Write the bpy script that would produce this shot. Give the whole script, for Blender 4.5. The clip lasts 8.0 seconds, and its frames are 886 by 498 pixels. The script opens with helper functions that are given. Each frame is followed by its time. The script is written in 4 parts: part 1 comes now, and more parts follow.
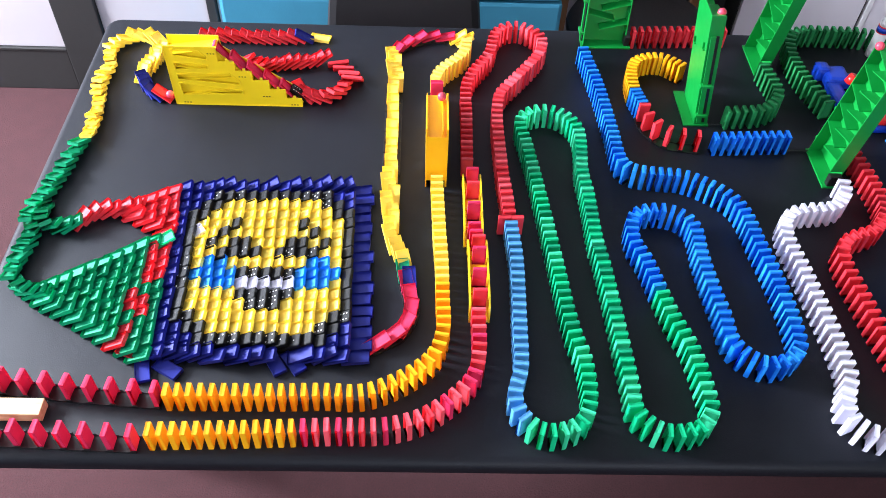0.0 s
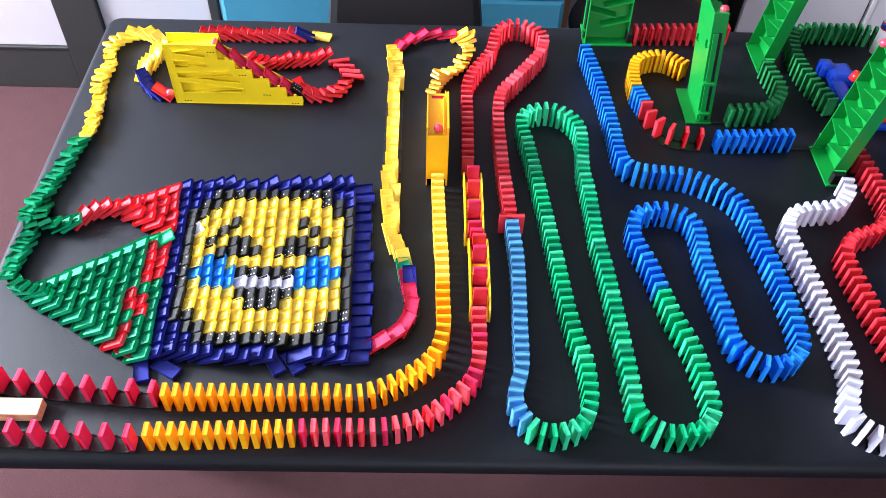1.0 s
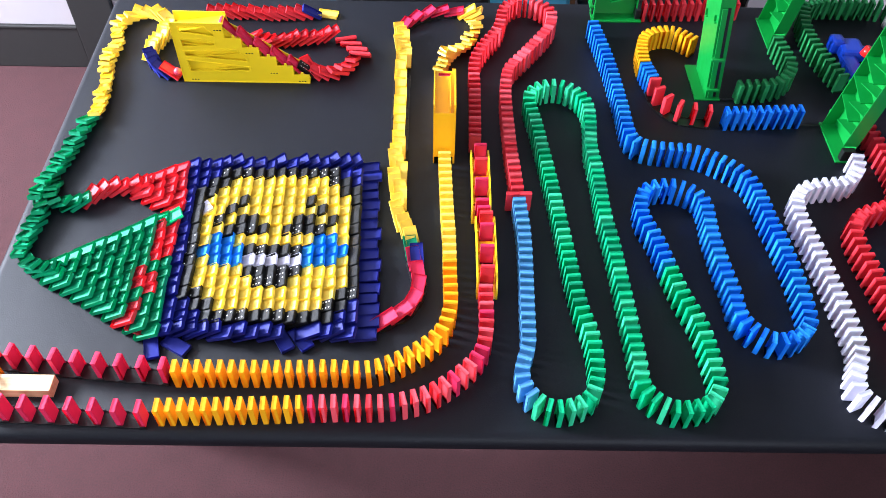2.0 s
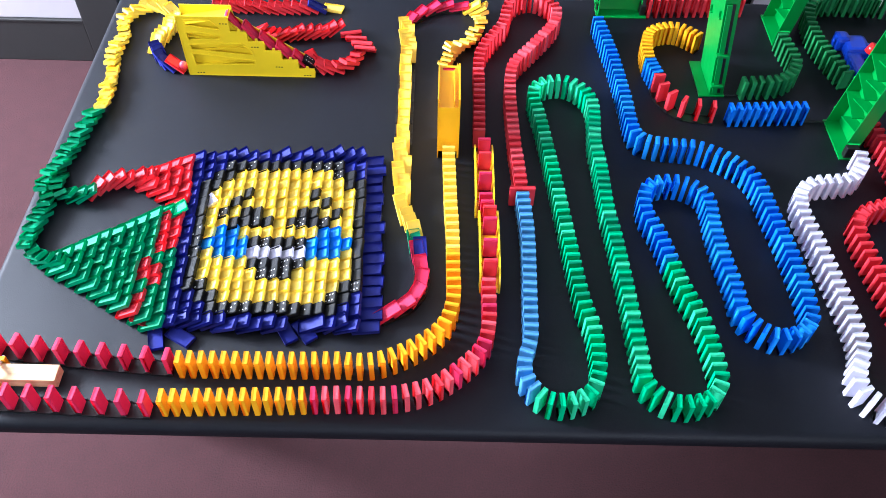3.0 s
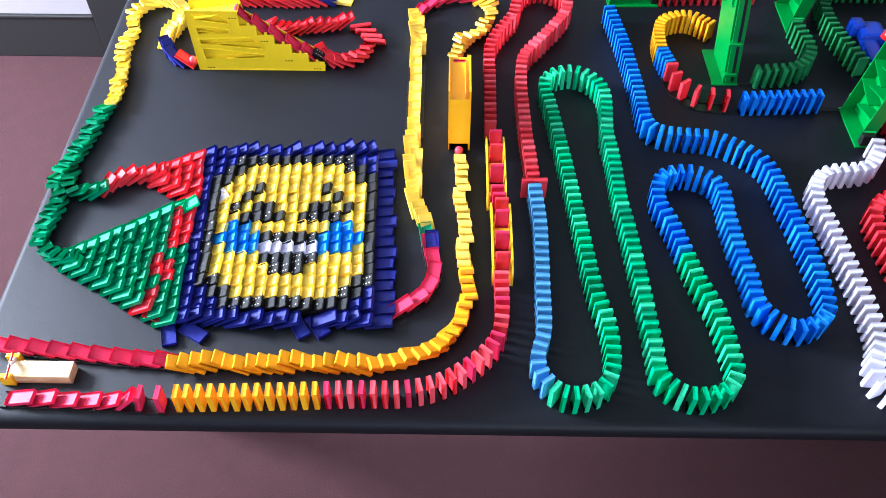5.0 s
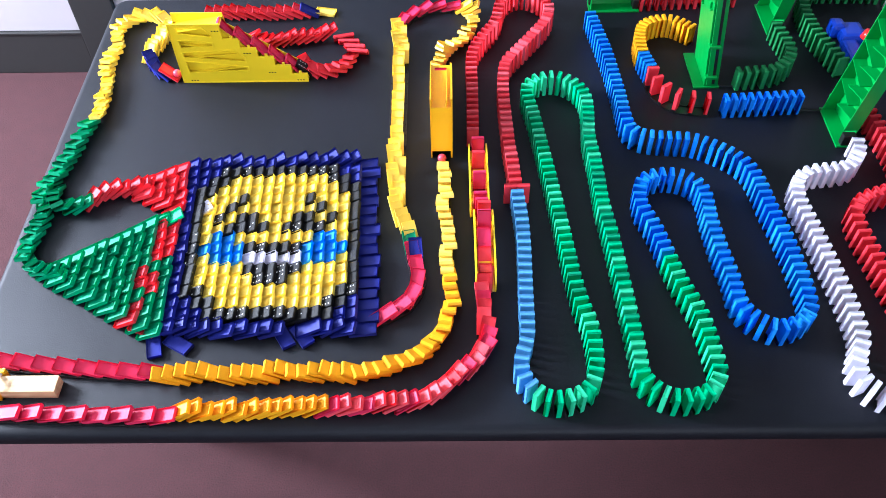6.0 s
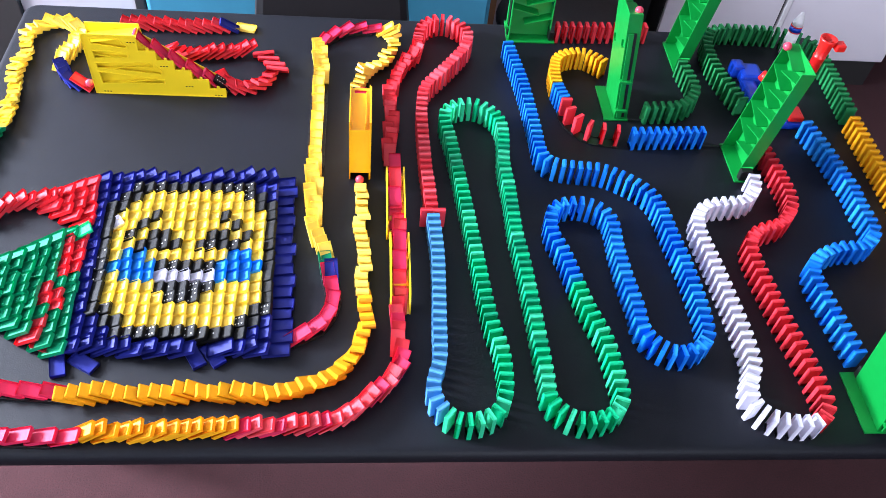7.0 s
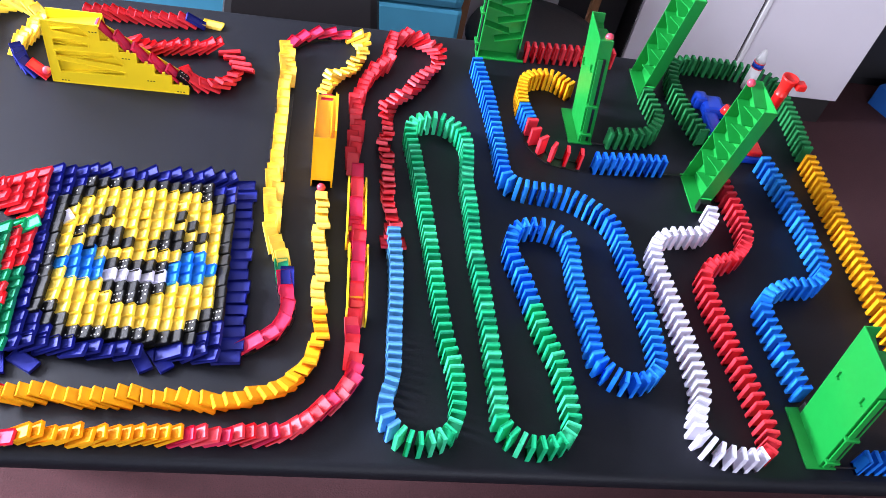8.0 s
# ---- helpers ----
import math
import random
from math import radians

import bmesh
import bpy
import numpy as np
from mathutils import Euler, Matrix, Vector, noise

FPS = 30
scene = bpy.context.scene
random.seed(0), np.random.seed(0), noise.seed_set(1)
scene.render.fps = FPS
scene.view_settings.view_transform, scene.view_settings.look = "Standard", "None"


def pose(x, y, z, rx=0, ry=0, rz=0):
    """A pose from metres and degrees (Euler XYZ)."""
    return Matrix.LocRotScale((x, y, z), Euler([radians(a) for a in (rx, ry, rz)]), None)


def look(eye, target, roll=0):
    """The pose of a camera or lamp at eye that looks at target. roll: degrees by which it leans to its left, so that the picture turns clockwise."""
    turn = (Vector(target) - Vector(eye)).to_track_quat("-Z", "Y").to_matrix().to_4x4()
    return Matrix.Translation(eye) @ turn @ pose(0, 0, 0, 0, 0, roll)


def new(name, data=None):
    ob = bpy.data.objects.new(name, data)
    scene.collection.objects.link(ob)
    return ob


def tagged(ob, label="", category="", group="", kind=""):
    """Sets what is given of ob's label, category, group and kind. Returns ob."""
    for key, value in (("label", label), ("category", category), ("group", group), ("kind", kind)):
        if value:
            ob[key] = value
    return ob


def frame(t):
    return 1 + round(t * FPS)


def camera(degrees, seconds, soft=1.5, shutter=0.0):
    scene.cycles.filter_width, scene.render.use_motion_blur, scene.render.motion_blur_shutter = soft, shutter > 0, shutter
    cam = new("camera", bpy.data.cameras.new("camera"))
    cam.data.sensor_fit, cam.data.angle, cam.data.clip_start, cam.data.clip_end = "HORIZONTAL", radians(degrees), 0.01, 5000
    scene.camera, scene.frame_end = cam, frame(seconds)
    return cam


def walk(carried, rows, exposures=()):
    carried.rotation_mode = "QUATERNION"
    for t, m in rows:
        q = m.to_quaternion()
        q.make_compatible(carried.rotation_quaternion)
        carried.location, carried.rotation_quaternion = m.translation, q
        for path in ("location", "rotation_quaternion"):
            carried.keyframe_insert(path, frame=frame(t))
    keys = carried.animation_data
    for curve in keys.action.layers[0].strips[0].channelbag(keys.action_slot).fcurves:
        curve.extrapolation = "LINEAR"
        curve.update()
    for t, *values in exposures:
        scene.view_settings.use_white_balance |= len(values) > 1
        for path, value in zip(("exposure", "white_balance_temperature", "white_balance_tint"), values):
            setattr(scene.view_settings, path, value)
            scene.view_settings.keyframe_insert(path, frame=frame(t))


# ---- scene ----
cam = camera(56.0, 8.0, soft=0.9)
PATH = [
    (0, (0.097, 0.114, 2.002), (0.151, 1.428, 0.496), 2.8),
    (0.5, (0.103, 0.129, 1.996), (0.155, 1.437, 0.484), 2.9),
    (1, (0.105, 0.121, 1.997), (0.148, 1.432, 0.487), 2.4),
    (1.5, (0.108, 0.12, 1.998), (0.138, 1.405, 0.466), 1.8),
    (3, (0.111, 0.108, 1.998), (0.122, 1.376, 0.451), 1.6),
    (3.5, (0.108, 0.108, 1.998), (0.118, 1.376, 0.451), 1.5),
    (4, (0.107, 0.108, 1.998), (0.104, 1.371, 0.447), 0.8),
    (5.5, (0.117, 0.117, 1.994), (0.097, 1.366, 0.433), -0.2),
    (6, (0.139, 0.109, 1.998), (0.124, 1.376, 0.451), -1.0),
    (6.5, (0.138, 0.102, 2.014), (0.241, 1.39, 0.487), 4.3),
    (7, (0.135, 0.108, 2.024), (0.326, 1.396, 0.506), 7.4),
    (7.5, (0.127, 0.123, 2.023), (0.401, 1.409, 0.516), 11.2),
    (8, (0.122, 0.128, 2.024), (0.426, 1.423, 0.531), 14.3),
]
walk(cam, [(t, look(eye, target, roll)) for t, eye, target, roll in PATH], [(0.0, 0.13, 6300, 10), (1.5, 0.10, 6300, 11), (3.0, 0.06, 5900, 10), (5.5, 0.04, 5870, 10), (6.5, 0.12, 5950, 11), (8.0, 0.27, 6250, 17)])

# ---- world and light ----
T = 0.80          # height of the table top
world = bpy.data.worlds.new("sky")
scene.world = world
world.use_nodes = True
wn = world.node_tree
sky = wn.nodes.new("ShaderNodeTexSky")
sky.sky_type, sky.sun_disc = "NISHITA", False
sky.sun_elevation, sky.sun_rotation = radians(38), radians(-70)
wn.links.new(sky.outputs[0], wn.nodes["Background"].inputs[0])
wn.nodes["Background"].inputs[1].default_value = 0.10
scene.view_settings.exposure = 0.0


def area_light(name, eye, target, w, h, watts, color):
    data = bpy.data.lights.new(name, "AREA")
    data.shape, data.size, data.size_y, data.energy, data.color = "RECTANGLE", w, h, watts, color
    ob = new(name, data)
    ob.matrix_world = look(eye, target)
    return ob


area_light("window_light_left", (-3.24, 1.85, 2.22), (0.2, 1.2, 0.6), 0.90, 0.85, 510, (0.840, 0.890, 0.985))
# added soft fill for the faces towards the camera, no known window
area_light("window_light_near", (-3.24, -0.05, 2.12), (0.5, 1.1, 0.7), 1.2, 1.3, 62, (0.840, 0.890, 0.985))
# unseen fill from behind the camera, added to brighten the right-hand carpet
area_light("window_light_front", (1.10, -2.44, 2.0), (0.9, 1.1, 0.7), 1.5, 1.1, 54, (0.840, 0.890, 0.985))

# ---- materials ----


def lin(r, g, b):
    return tuple(((c / 255 + 0.055) / 1.055) ** 2.4 if c > 10 else c / 255 / 12.92 for c in (r, g, b)) + (1.0,)


def material(name, color, rough=0.4, spread=0.06, grain=120.0, bump=0.05, stain=0.06, metal=0.0, coat=0.0):
    """Base colour with a coarse and a fine variation, a little from object to object, and fine relief."""
    m = bpy.data.materials.new(name)
    m.use_nodes = True
    nt = m.node_tree
    n, l = nt.nodes, nt.links
    b = n["Principled BSDF"]
    tc = n.new("ShaderNodeTexCoord")
    fine = n.new("ShaderNodeTexNoise")
    fine.inputs["Scale"].default_value, fine.inputs["Detail"].default_value = grain, 4
    coarse = n.new("ShaderNodeTexNoise")
    coarse.inputs["Scale"].default_value, coarse.inputs["Detail"].default_value = grain / 12, 3
    l.new(tc.outputs["Object"], fine.inputs["Vector"])
    l.new(tc.outputs["Object"], coarse.inputs["Vector"])
    info = n.new("ShaderNodeObjectInfo")
    add = n.new("ShaderNodeMath")
    add.operation = "MULTIPLY_ADD"
    l.new(info.outputs["Random"], add.inputs[0])
    add.inputs[1].default_value, add.inputs[2].default_value = spread * 2, 1.0 - spread
    mix = n.new("ShaderNodeMath")
    mix.operation = "MULTIPLY_ADD"
    l.new(coarse.outputs["Fac"], mix.inputs[0])
    mix.inputs[1].default_value, mix.inputs[2].default_value = stain * 2, -stain
    tot = n.new("ShaderNodeMath")
    tot.operation = "ADD"
    l.new(add.outputs[0], tot.inputs[0])
    l.new(mix.outputs[0], tot.inputs[1])
    hsv = n.new("ShaderNodeHueSaturation")
    hsv.inputs["Color"].default_value = color
    l.new(tot.outputs[0], hsv.inputs["Value"])
    l.new(hsv.outputs["Color"], b.inputs["Base Color"])
    rr = n.new("ShaderNodeMath")
    rr.operation = "MULTIPLY_ADD"
    l.new(fine.outputs["Fac"], rr.inputs[0])
    rr.inputs[1].default_value, rr.inputs[2].default_value = 0.16, rough - 0.08
    l.new(rr.outputs[0], b.inputs["Roughness"])
    b.inputs["Metallic"].default_value = metal
    b.inputs["Coat Weight"].default_value = coat
    if bump:
        bp = n.new("ShaderNodeBump")
        bp.inputs["Strength"].default_value, bp.inputs["Distance"].default_value = bump, 0.002
        l.new(fine.outputs["Fac"], bp.inputs["Height"])
        l.new(bp.outputs["Normal"], b.inputs["Normal"])
    return m


def carpet_material():
    """Short pile: speckled at the size of its tufts, with worn patches."""
    m = material("carpet_maroon", lin(62, 30, 33), 0.95, 0.0, 210.0, 0.8, 0.2)
    n, l = m.node_tree.nodes, m.node_tree.links
    value = [x for x in n if x.type == "HUE_SAT"][0].inputs["Value"]
    tufts = [x for x in n if x.type == "TEX_NOISE" and x.inputs["Scale"].default_value > 100][0]
    spot = n.new("ShaderNodeMath")
    spot.operation = "MULTIPLY_ADD"
    spot.inputs[1].default_value, spot.inputs[2].default_value = 1.1, -0.55
    both = n.new("ShaderNodeMath")
    both.operation = "ADD"
    l.new(tufts.outputs["Fac"], spot.inputs[0])
    l.new(value.links[0].from_socket, both.inputs[0])
    l.new(spot.outputs[0], both.inputs[1])
    l.new(both.outputs[0], value)
    return m


def vinyl_material():
    m = material("black_vinyl_cover", lin(12, 15, 23), 0.55, 0.0, 420.0, 0.12, 0.15)
    n = m.node_tree.nodes
    l = m.node_tree.links
    wr = n.new("ShaderNodeTexNoise")
    wr.inputs["Scale"].default_value, wr.inputs["Detail"].default_value, wr.inputs["Distortion"].default_value = 7.0, 6, 0.8
    l.new([x for x in n if x.type == "TEX_COORD"][0].outputs["Object"], wr.inputs["Vector"])
    b2 = n.new("ShaderNodeBump")
    b2.inputs["Strength"].default_value, b2.inputs["Distance"].default_value = 0.10, 0.012
    old = [x for x in n if x.type == "BUMP" and x != b2][0]
    l.new(wr.outputs["Fac"], b2.inputs["Height"])
    l.new(old.outputs["Normal"], b2.inputs["Normal"])
    l.new(b2.outputs["Normal"], n["Principled BSDF"].inputs["Normal"])
    n["Principled BSDF"].inputs["Specular IOR Level"].default_value = 0.28
    return m


def wood_material(name, a, b2, scale):
    m = material(name, a, 0.55, 0.05, 60.0, 0.05, 0.05)
    nt = m.node_tree
    n, l = nt.nodes, nt.links
    tc = [x for x in n if x.type == "TEX_COORD"][0]
    mp = n.new("ShaderNodeMapping")
    mp.inputs["Scale"].default_value = scale
    l.new(tc.outputs["Object"], mp.inputs["Vector"])
    wv = n.new("ShaderNodeTexNoise")
    wv.inputs["Scale"].default_value, wv.inputs["Detail"].default_value = 1.0, 5
    l.new(mp.outputs[0], wv.inputs["Vector"])
    ramp = n.new("ShaderNodeValToRGB")
    ramp.color_ramp.elements[0].position, ramp.color_ramp.elements[1].position = 0.35, 0.65
    ramp.color_ramp.elements[0].color, ramp.color_ramp.elements[1].color = a, b2
    l.new(wv.outputs["Fac"], ramp.inputs[0])
    hsv = [x for x in n if x.type == "HUE_SAT"][0]
    l.new(ramp.outputs[0], hsv.inputs["Color"])
    return m


P = 0.54   # gloss of the domino plastic
MAT = {
    "lemon": material("plastic_lemon", lin(254, 226, 94), 0.40),
    "amber": material("plastic_amber", lin(247, 178, 16), P),
    "red": material("plastic_red", lin(226, 56, 68), P),
    "crimson": material("plastic_crimson", lin(218, 46, 88), P),
    "coral": material("plastic_coral", lin(240, 88, 100), P),
    "green": material("plastic_green", lin(18, 152, 106), P),
    "emerald": material("plastic_emerald", lin(20, 182, 122), P),
    "mint": material("plastic_mint", lin(60, 202, 148), P),
    "leaf": material("plastic_leaf", lin(40, 136, 76), P),
    "blue": material("plastic_blue", lin(28, 120, 222), P),
    "azure": material("plastic_azure", lin(42, 142, 228), P),
    "sky": material("plastic_sky", lin(86, 154, 206), P),
    "navy": material("plastic_navy", lin(32, 40, 132), P),
    "white": material("plastic_white", lin(226, 224, 238), P),
    "black": material("plastic_black", lin(10, 10, 11), 0.55, 0.3, 300.0, 0.4, 0.15),
}
for key in MAT:
    MAT[key].node_tree.nodes["Principled BSDF"].inputs["Specular IOR Level"].default_value = 0.25 if key == "black" else 0.5 if key == "lemon" else 0.28
M_PIP = material("pip_white", lin(215, 215, 215), 0.5, 0.0)
M_TOWER = material("toy_green", lin(16, 138, 54), 0.36, 0.04, 60.0, 0.03, 0.04)
M_TOY = material("toy_yellow", lin(238, 208, 28), 0.34, 0.03, 60.0, 0.03, 0.05)
M_AMBERTOY = material("toy_amber", lin(244, 182, 18), 0.32, 0.03, 60.0, 0.03, 0.05)
M_BALL = material("ball_pink", lin(222, 70, 92), 0.25, 0.05)
M_RAIL = material("rail_black", lin(24, 24, 25), 0.4, 0.05)
M_TABLE = vinyl_material()
M_CARPET = carpet_material()
M_WALL = material("wall_paint", lin(176, 172, 176), 0.75, 0.0, 90.0, 0.05, 0.03)
M_PANEL = material("panel_grey", lin(180, 172, 175), 0.55, 0.02, 40.0, 0.03, 0.03)
M_CABINET = material("cabinet_white", lin(226, 220, 226), 0.5, 0.02, 40.0, 0.03, 0.03)
M_DARK = material("dark_frame", lin(44, 43, 42), 0.5, 0.03, 50.0, 0.05, 0.10)
M_CEIL = material("ceiling_paint", lin(196, 194, 192), 0.9, 0.0, 40.0, 0.05, 0.02)
M_TEAL = material("teal_fabric", lin(66, 150, 182), 0.8, 0.03, 200.0, 0.2, 0.08)
M_CHAIR = material("chair_black", lin(36, 36, 38), 0.55, 0.03, 150.0, 0.1, 0.08)
M_OAK = wood_material("chair_wood", lin(150, 104, 66), lin(118, 78, 48), (40, 40, 4))
M_PINE = wood_material("pine_block", lin(232, 204, 158), lin(206, 168, 118), (8, 120, 120))
M_TOYRED = material("toy_red", lin(228, 36, 30), 0.3, 0.03)
M_TOYBLUE = material("toy_blue", lin(16, 58, 172), 0.36, 0.03)
M_WHITE = material("toy_white", lin(232, 230, 230), 0.35, 0.03)
M_BLUEBOX = material("box_blue", lin(40, 104, 186), 0.35, 0.03, 30.0, 0.03, 0.35)
M_SAND = material("box_print_sand", lin(176, 150, 110), 0.4, 0.03, 60.0, 0.02, 0.2)

# ---- mesh helpers ----


def add_box(bm, x0, y0, z0, x1, y1, z1, bevel=0.0):
    vs = [bm.verts.new((x, y, z)) for z in (z0, z1) for y in (y0, y1) for x in (x0, x1)]
    fs = [(0, 2, 3, 1), (4, 5, 7, 6), (0, 1, 5, 4), (2, 6, 7, 3), (0, 4, 6, 2), (1, 3, 7, 5)]
    faces = [bm.faces.new([vs[i] for i in f]) for f in fs]
    if bevel:
        bmesh.ops.bevel(bm, geom=list({e for f in faces for e in f.edges}), offset=bevel, segments=2, profile=0.6, affect="EDGES")
    return vs


def add_prism(bm, pts, y0, y1):
    """A plate with the outline pts (x, z), from y0 to y1."""
    a = [bm.verts.new((x, y0, z)) for x, z in pts]
    b = [bm.verts.new((x, y1, z)) for x, z in pts]
    bm.faces.new(a)
    bm.faces.new(b[::-1])
    k = len(pts)
    for i in range(k):
        bm.faces.new((a[i], b[i], b[(i + 1) % k], a[(i + 1) % k]))


def add_tube(bm, rings, seg=16, cap=True):
    """Rings of (centre, radius, normal axis) joined into a round body."""
    loops = []
    for c, r, ax in rings:
        q = Vector(ax).to_track_quat("Z", "Y")
        loops.append([bm.verts.new(Vector(c) + q @ Vector((r * math.cos(2 * math.pi * i / seg), r * math.sin(2 * math.pi * i / seg), 0))) for i in range(seg)])
    for a, b in zip(loops, loops[1:]):
        for i in range(seg):
            bm.faces.new((a[i], a[(i + 1) % seg], b[(i + 1) % seg], b[i]))
    if cap:
        bm.faces.new(loops[0][::-1])
        bm.faces.new(loops[-1])


def mesh_of(name, bm, mat, smooth=False):
    bmesh.ops.recalc_face_normals(bm, faces=bm.faces)
    me = bpy.data.meshes.new(name)
    bm.to_mesh(me)
    bm.free()
    for p in me.polygons:
        p.use_smooth = smooth
    me.materials.append(mat)
    return me


def part(name, bm, mat, parent=None, label="", smooth=False):
    ob = new(name, mesh_of(name, bm, mat, smooth))
    if parent:
        ob.parent = parent
    if label:
        tagged(ob, label)
    return ob


def thing(name, m, label, category, group="", kind=""):
    ob = new(name)
    ob.empty_display_size = 0.02
    ob.matrix_world = m
    return tagged(ob, label, category, group, kind)


def structure(name, bm, mat, label="", category="", smooth=False):
    return tagged(part(name, bm, mat, None, "", smooth), label, category, "", "structure")


def spline(pts, n=14):
    """A smooth line through the points, centripetal."""
    q = [Vector(p) for p in pts]
    if len(q) == 2:
        return [q[0].lerp(q[1], i / n) for i in range(n + 1)]
    q = [2 * q[0] - q[1], *q, 2 * q[-1] - q[-2]]
    out = []
    for i in range(1, len(q) - 2):
        p0, p1, p2, p3 = q[i - 1:i + 3]
        t0 = 0.0
        t1 = t0 + (p1 - p0).length ** 0.5
        t2 = t1 + (p2 - p1).length ** 0.5
        t3 = t2 + (p3 - p2).length ** 0.5
        for k in range(n):
            t = t1 + (t2 - t1) * k / n
            a1 = (t1 - t) / (t1 - t0) * p0 + (t - t0) / (t1 - t0) * p1
            a2 = (t2 - t) / (t2 - t1) * p1 + (t - t1) / (t2 - t1) * p2
            a3 = (t3 - t) / (t3 - t2) * p2 + (t - t2) / (t3 - t2) * p3
            b1 = (t2 - t) / (t2 - t0) * a1 + (t - t0) / (t2 - t0) * a2
            b2 = (t3 - t) / (t3 - t1) * a2 + (t - t1) / (t3 - t1) * a3
            out.append((t2 - t) / (t2 - t1) * b1 + (t - t1) / (t2 - t1) * b2)
    out.append(q[-2])
    return out


def bisect(run, s):
    """How many of the rising values are at most s."""
    lo, hi = 0, len(run)
    while lo < hi:
        mid = (lo + hi) // 2
        if run[mid] <= s:
            lo = mid + 1
        else:
            hi = mid
    return lo


def spaced(pts, gap):
    """Places along the line: (x, y, yaw in degrees, way along it)."""
    line = spline(pts)
    run = [0.0]
    for a, b in zip(line, line[1:]):
        run.append(run[-1] + (b - a).length)
    def at(s):
        s = min(max(s, 0.0), run[-1])
        j = min(max(bisect(run, s) - 1, 0), len(run) - 2)
        return line[j].lerp(line[j + 1], (s - run[j]) / max(run[j + 1] - run[j], 1e-9))

    count = max(1, round(run[-1] / gap))
    out = []
    for i in range(count + 1):
        s = run[-1] * i / count
        w = min(0.014, s, run[-1] - s)
        p = (at(s - w) + at(s - w / 2) + at(s) + at(s + w / 2) + at(s + w)) / 5
        d = at(s + 0.022) + at(s + 0.012) - at(s - 0.012) - at(s - 0.022)
        out.append((p.x, p.y, math.degrees(math.atan2(d.y, d.x)), s))
    return out

# ---- room ----
X0, X1, Y0, Y1, ZC = -3.30, 4.2, -2.5, 3.30, 3.0

bm = bmesh.new()
add_box(bm, X0 - 0.2, Y0 - 0.2, -0.10, X1 + 0.2, Y1 + 0.2, 0.0)
structure("floor", bm, M_CARPET, "worn maroon short-pile carpet floor", "floor")
bm = bmesh.new()
add_box(bm, X0 - 0.2, Y0 - 0.2, ZC, X1 + 0.2, Y1 + 0.2, ZC + 0.1)
structure("ceiling", bm, M_CEIL, "plain off-white ceiling", "ceiling")
bm = bmesh.new()
add_box(bm, 0.75, 3.30, 0, X1, 3.45, ZC)
add_box(bm, 0.75, 2.82, 0, 0.90, 3.30, ZC)
structure("wall_back", bm, M_WALL, "light grey painted wall behind the cabinet", "wall")
bm = bmesh.new()
add_box(bm, X1, Y0, 0, X1 + 0.15, 3.30, ZC)
structure("wall_right", bm, M_WALL, "light grey painted side wall", "wall")
bm = bmesh.new()
for y0, y1 in ((Y0, -0.68), (0.58, 0.87), (2.33, 2.82)):
    add_box(bm, X0 - 0.15, y0, 0, X0, y1, ZC)
# the nearer opening is invented, to go with the near fill light
for y0, y1 in ((-0.68, 0.58), (0.87, 2.33)):
    add_box(bm, X0 - 0.15, y0, 0, X0, y1, 1.40)
    add_box(bm, X0 - 0.15, y0, 2.85, X0, y1, ZC)
structure("wall_left", bm, M_WALL, "light grey side wall with a window opening and an added opening behind the fill light", "wall")
bm = bmesh.new()
add_box(bm, X0, 2.66, 0, 0.90, 2.82, ZC)
structure("wall_panelled", bm, M_WALL, "light grey wall with pale panels behind the table", "wall")
bm = bmesh.new()
# the gap between these pieces is made up for the front fill light
for x0, x1, z0, z1 in ((X0, 0.25, 0, ZC), (1.95, X1, 0, ZC), (0.25, 1.95, 0, 1.35), (0.25, 1.95, 2.65, ZC)):
    add_box(bm, x0, Y0 - 0.15, z0, x1, Y0, z1)
structure("wall_front", bm, M_WALL, "light grey painted wall with an added opening behind the front fill light", "wall")

# pale panels in dark frames
BAYS = ((-3.28, -1.184), (-1.031, -0.651), (-0.615, 0.74))
for x0, x1 in BAYS:
    bm = bmesh.new()
    add_box(bm, x0, 2.630, 0.183, x1, 2.657, 1.15, 0.003)
    structure("wall_panel", bm, M_PANEL, "pale grey smooth wall panel in a dark frame", "panel")
    bm = bmesh.new()
    add_box(bm, x0, 2.622, 0.0, x1, 2.657, 0.172, 0.004)
    structure("baseboard", bm, M_DARK, "dark grey baseboard over the maroon carpet", "baseboard")
    bm = bmesh.new()
    add_box(bm, x0, 2.618, 0.173, x1, 2.656, 0.182, 0.002)
    structure("trim", bm, M_DARK, "thin dark trim under the panel", "trim")
for x0, x1 in ((-1.182, -1.033), (-0.649, -0.617)):
    bm = bmesh.new()
    add_box(bm, x0, 2.614, 0.0, x1, 2.657, 1.15, 0.004)
    structure("wall_post", bm, M_DARK, "dark grey upright between the wall panels", "post")


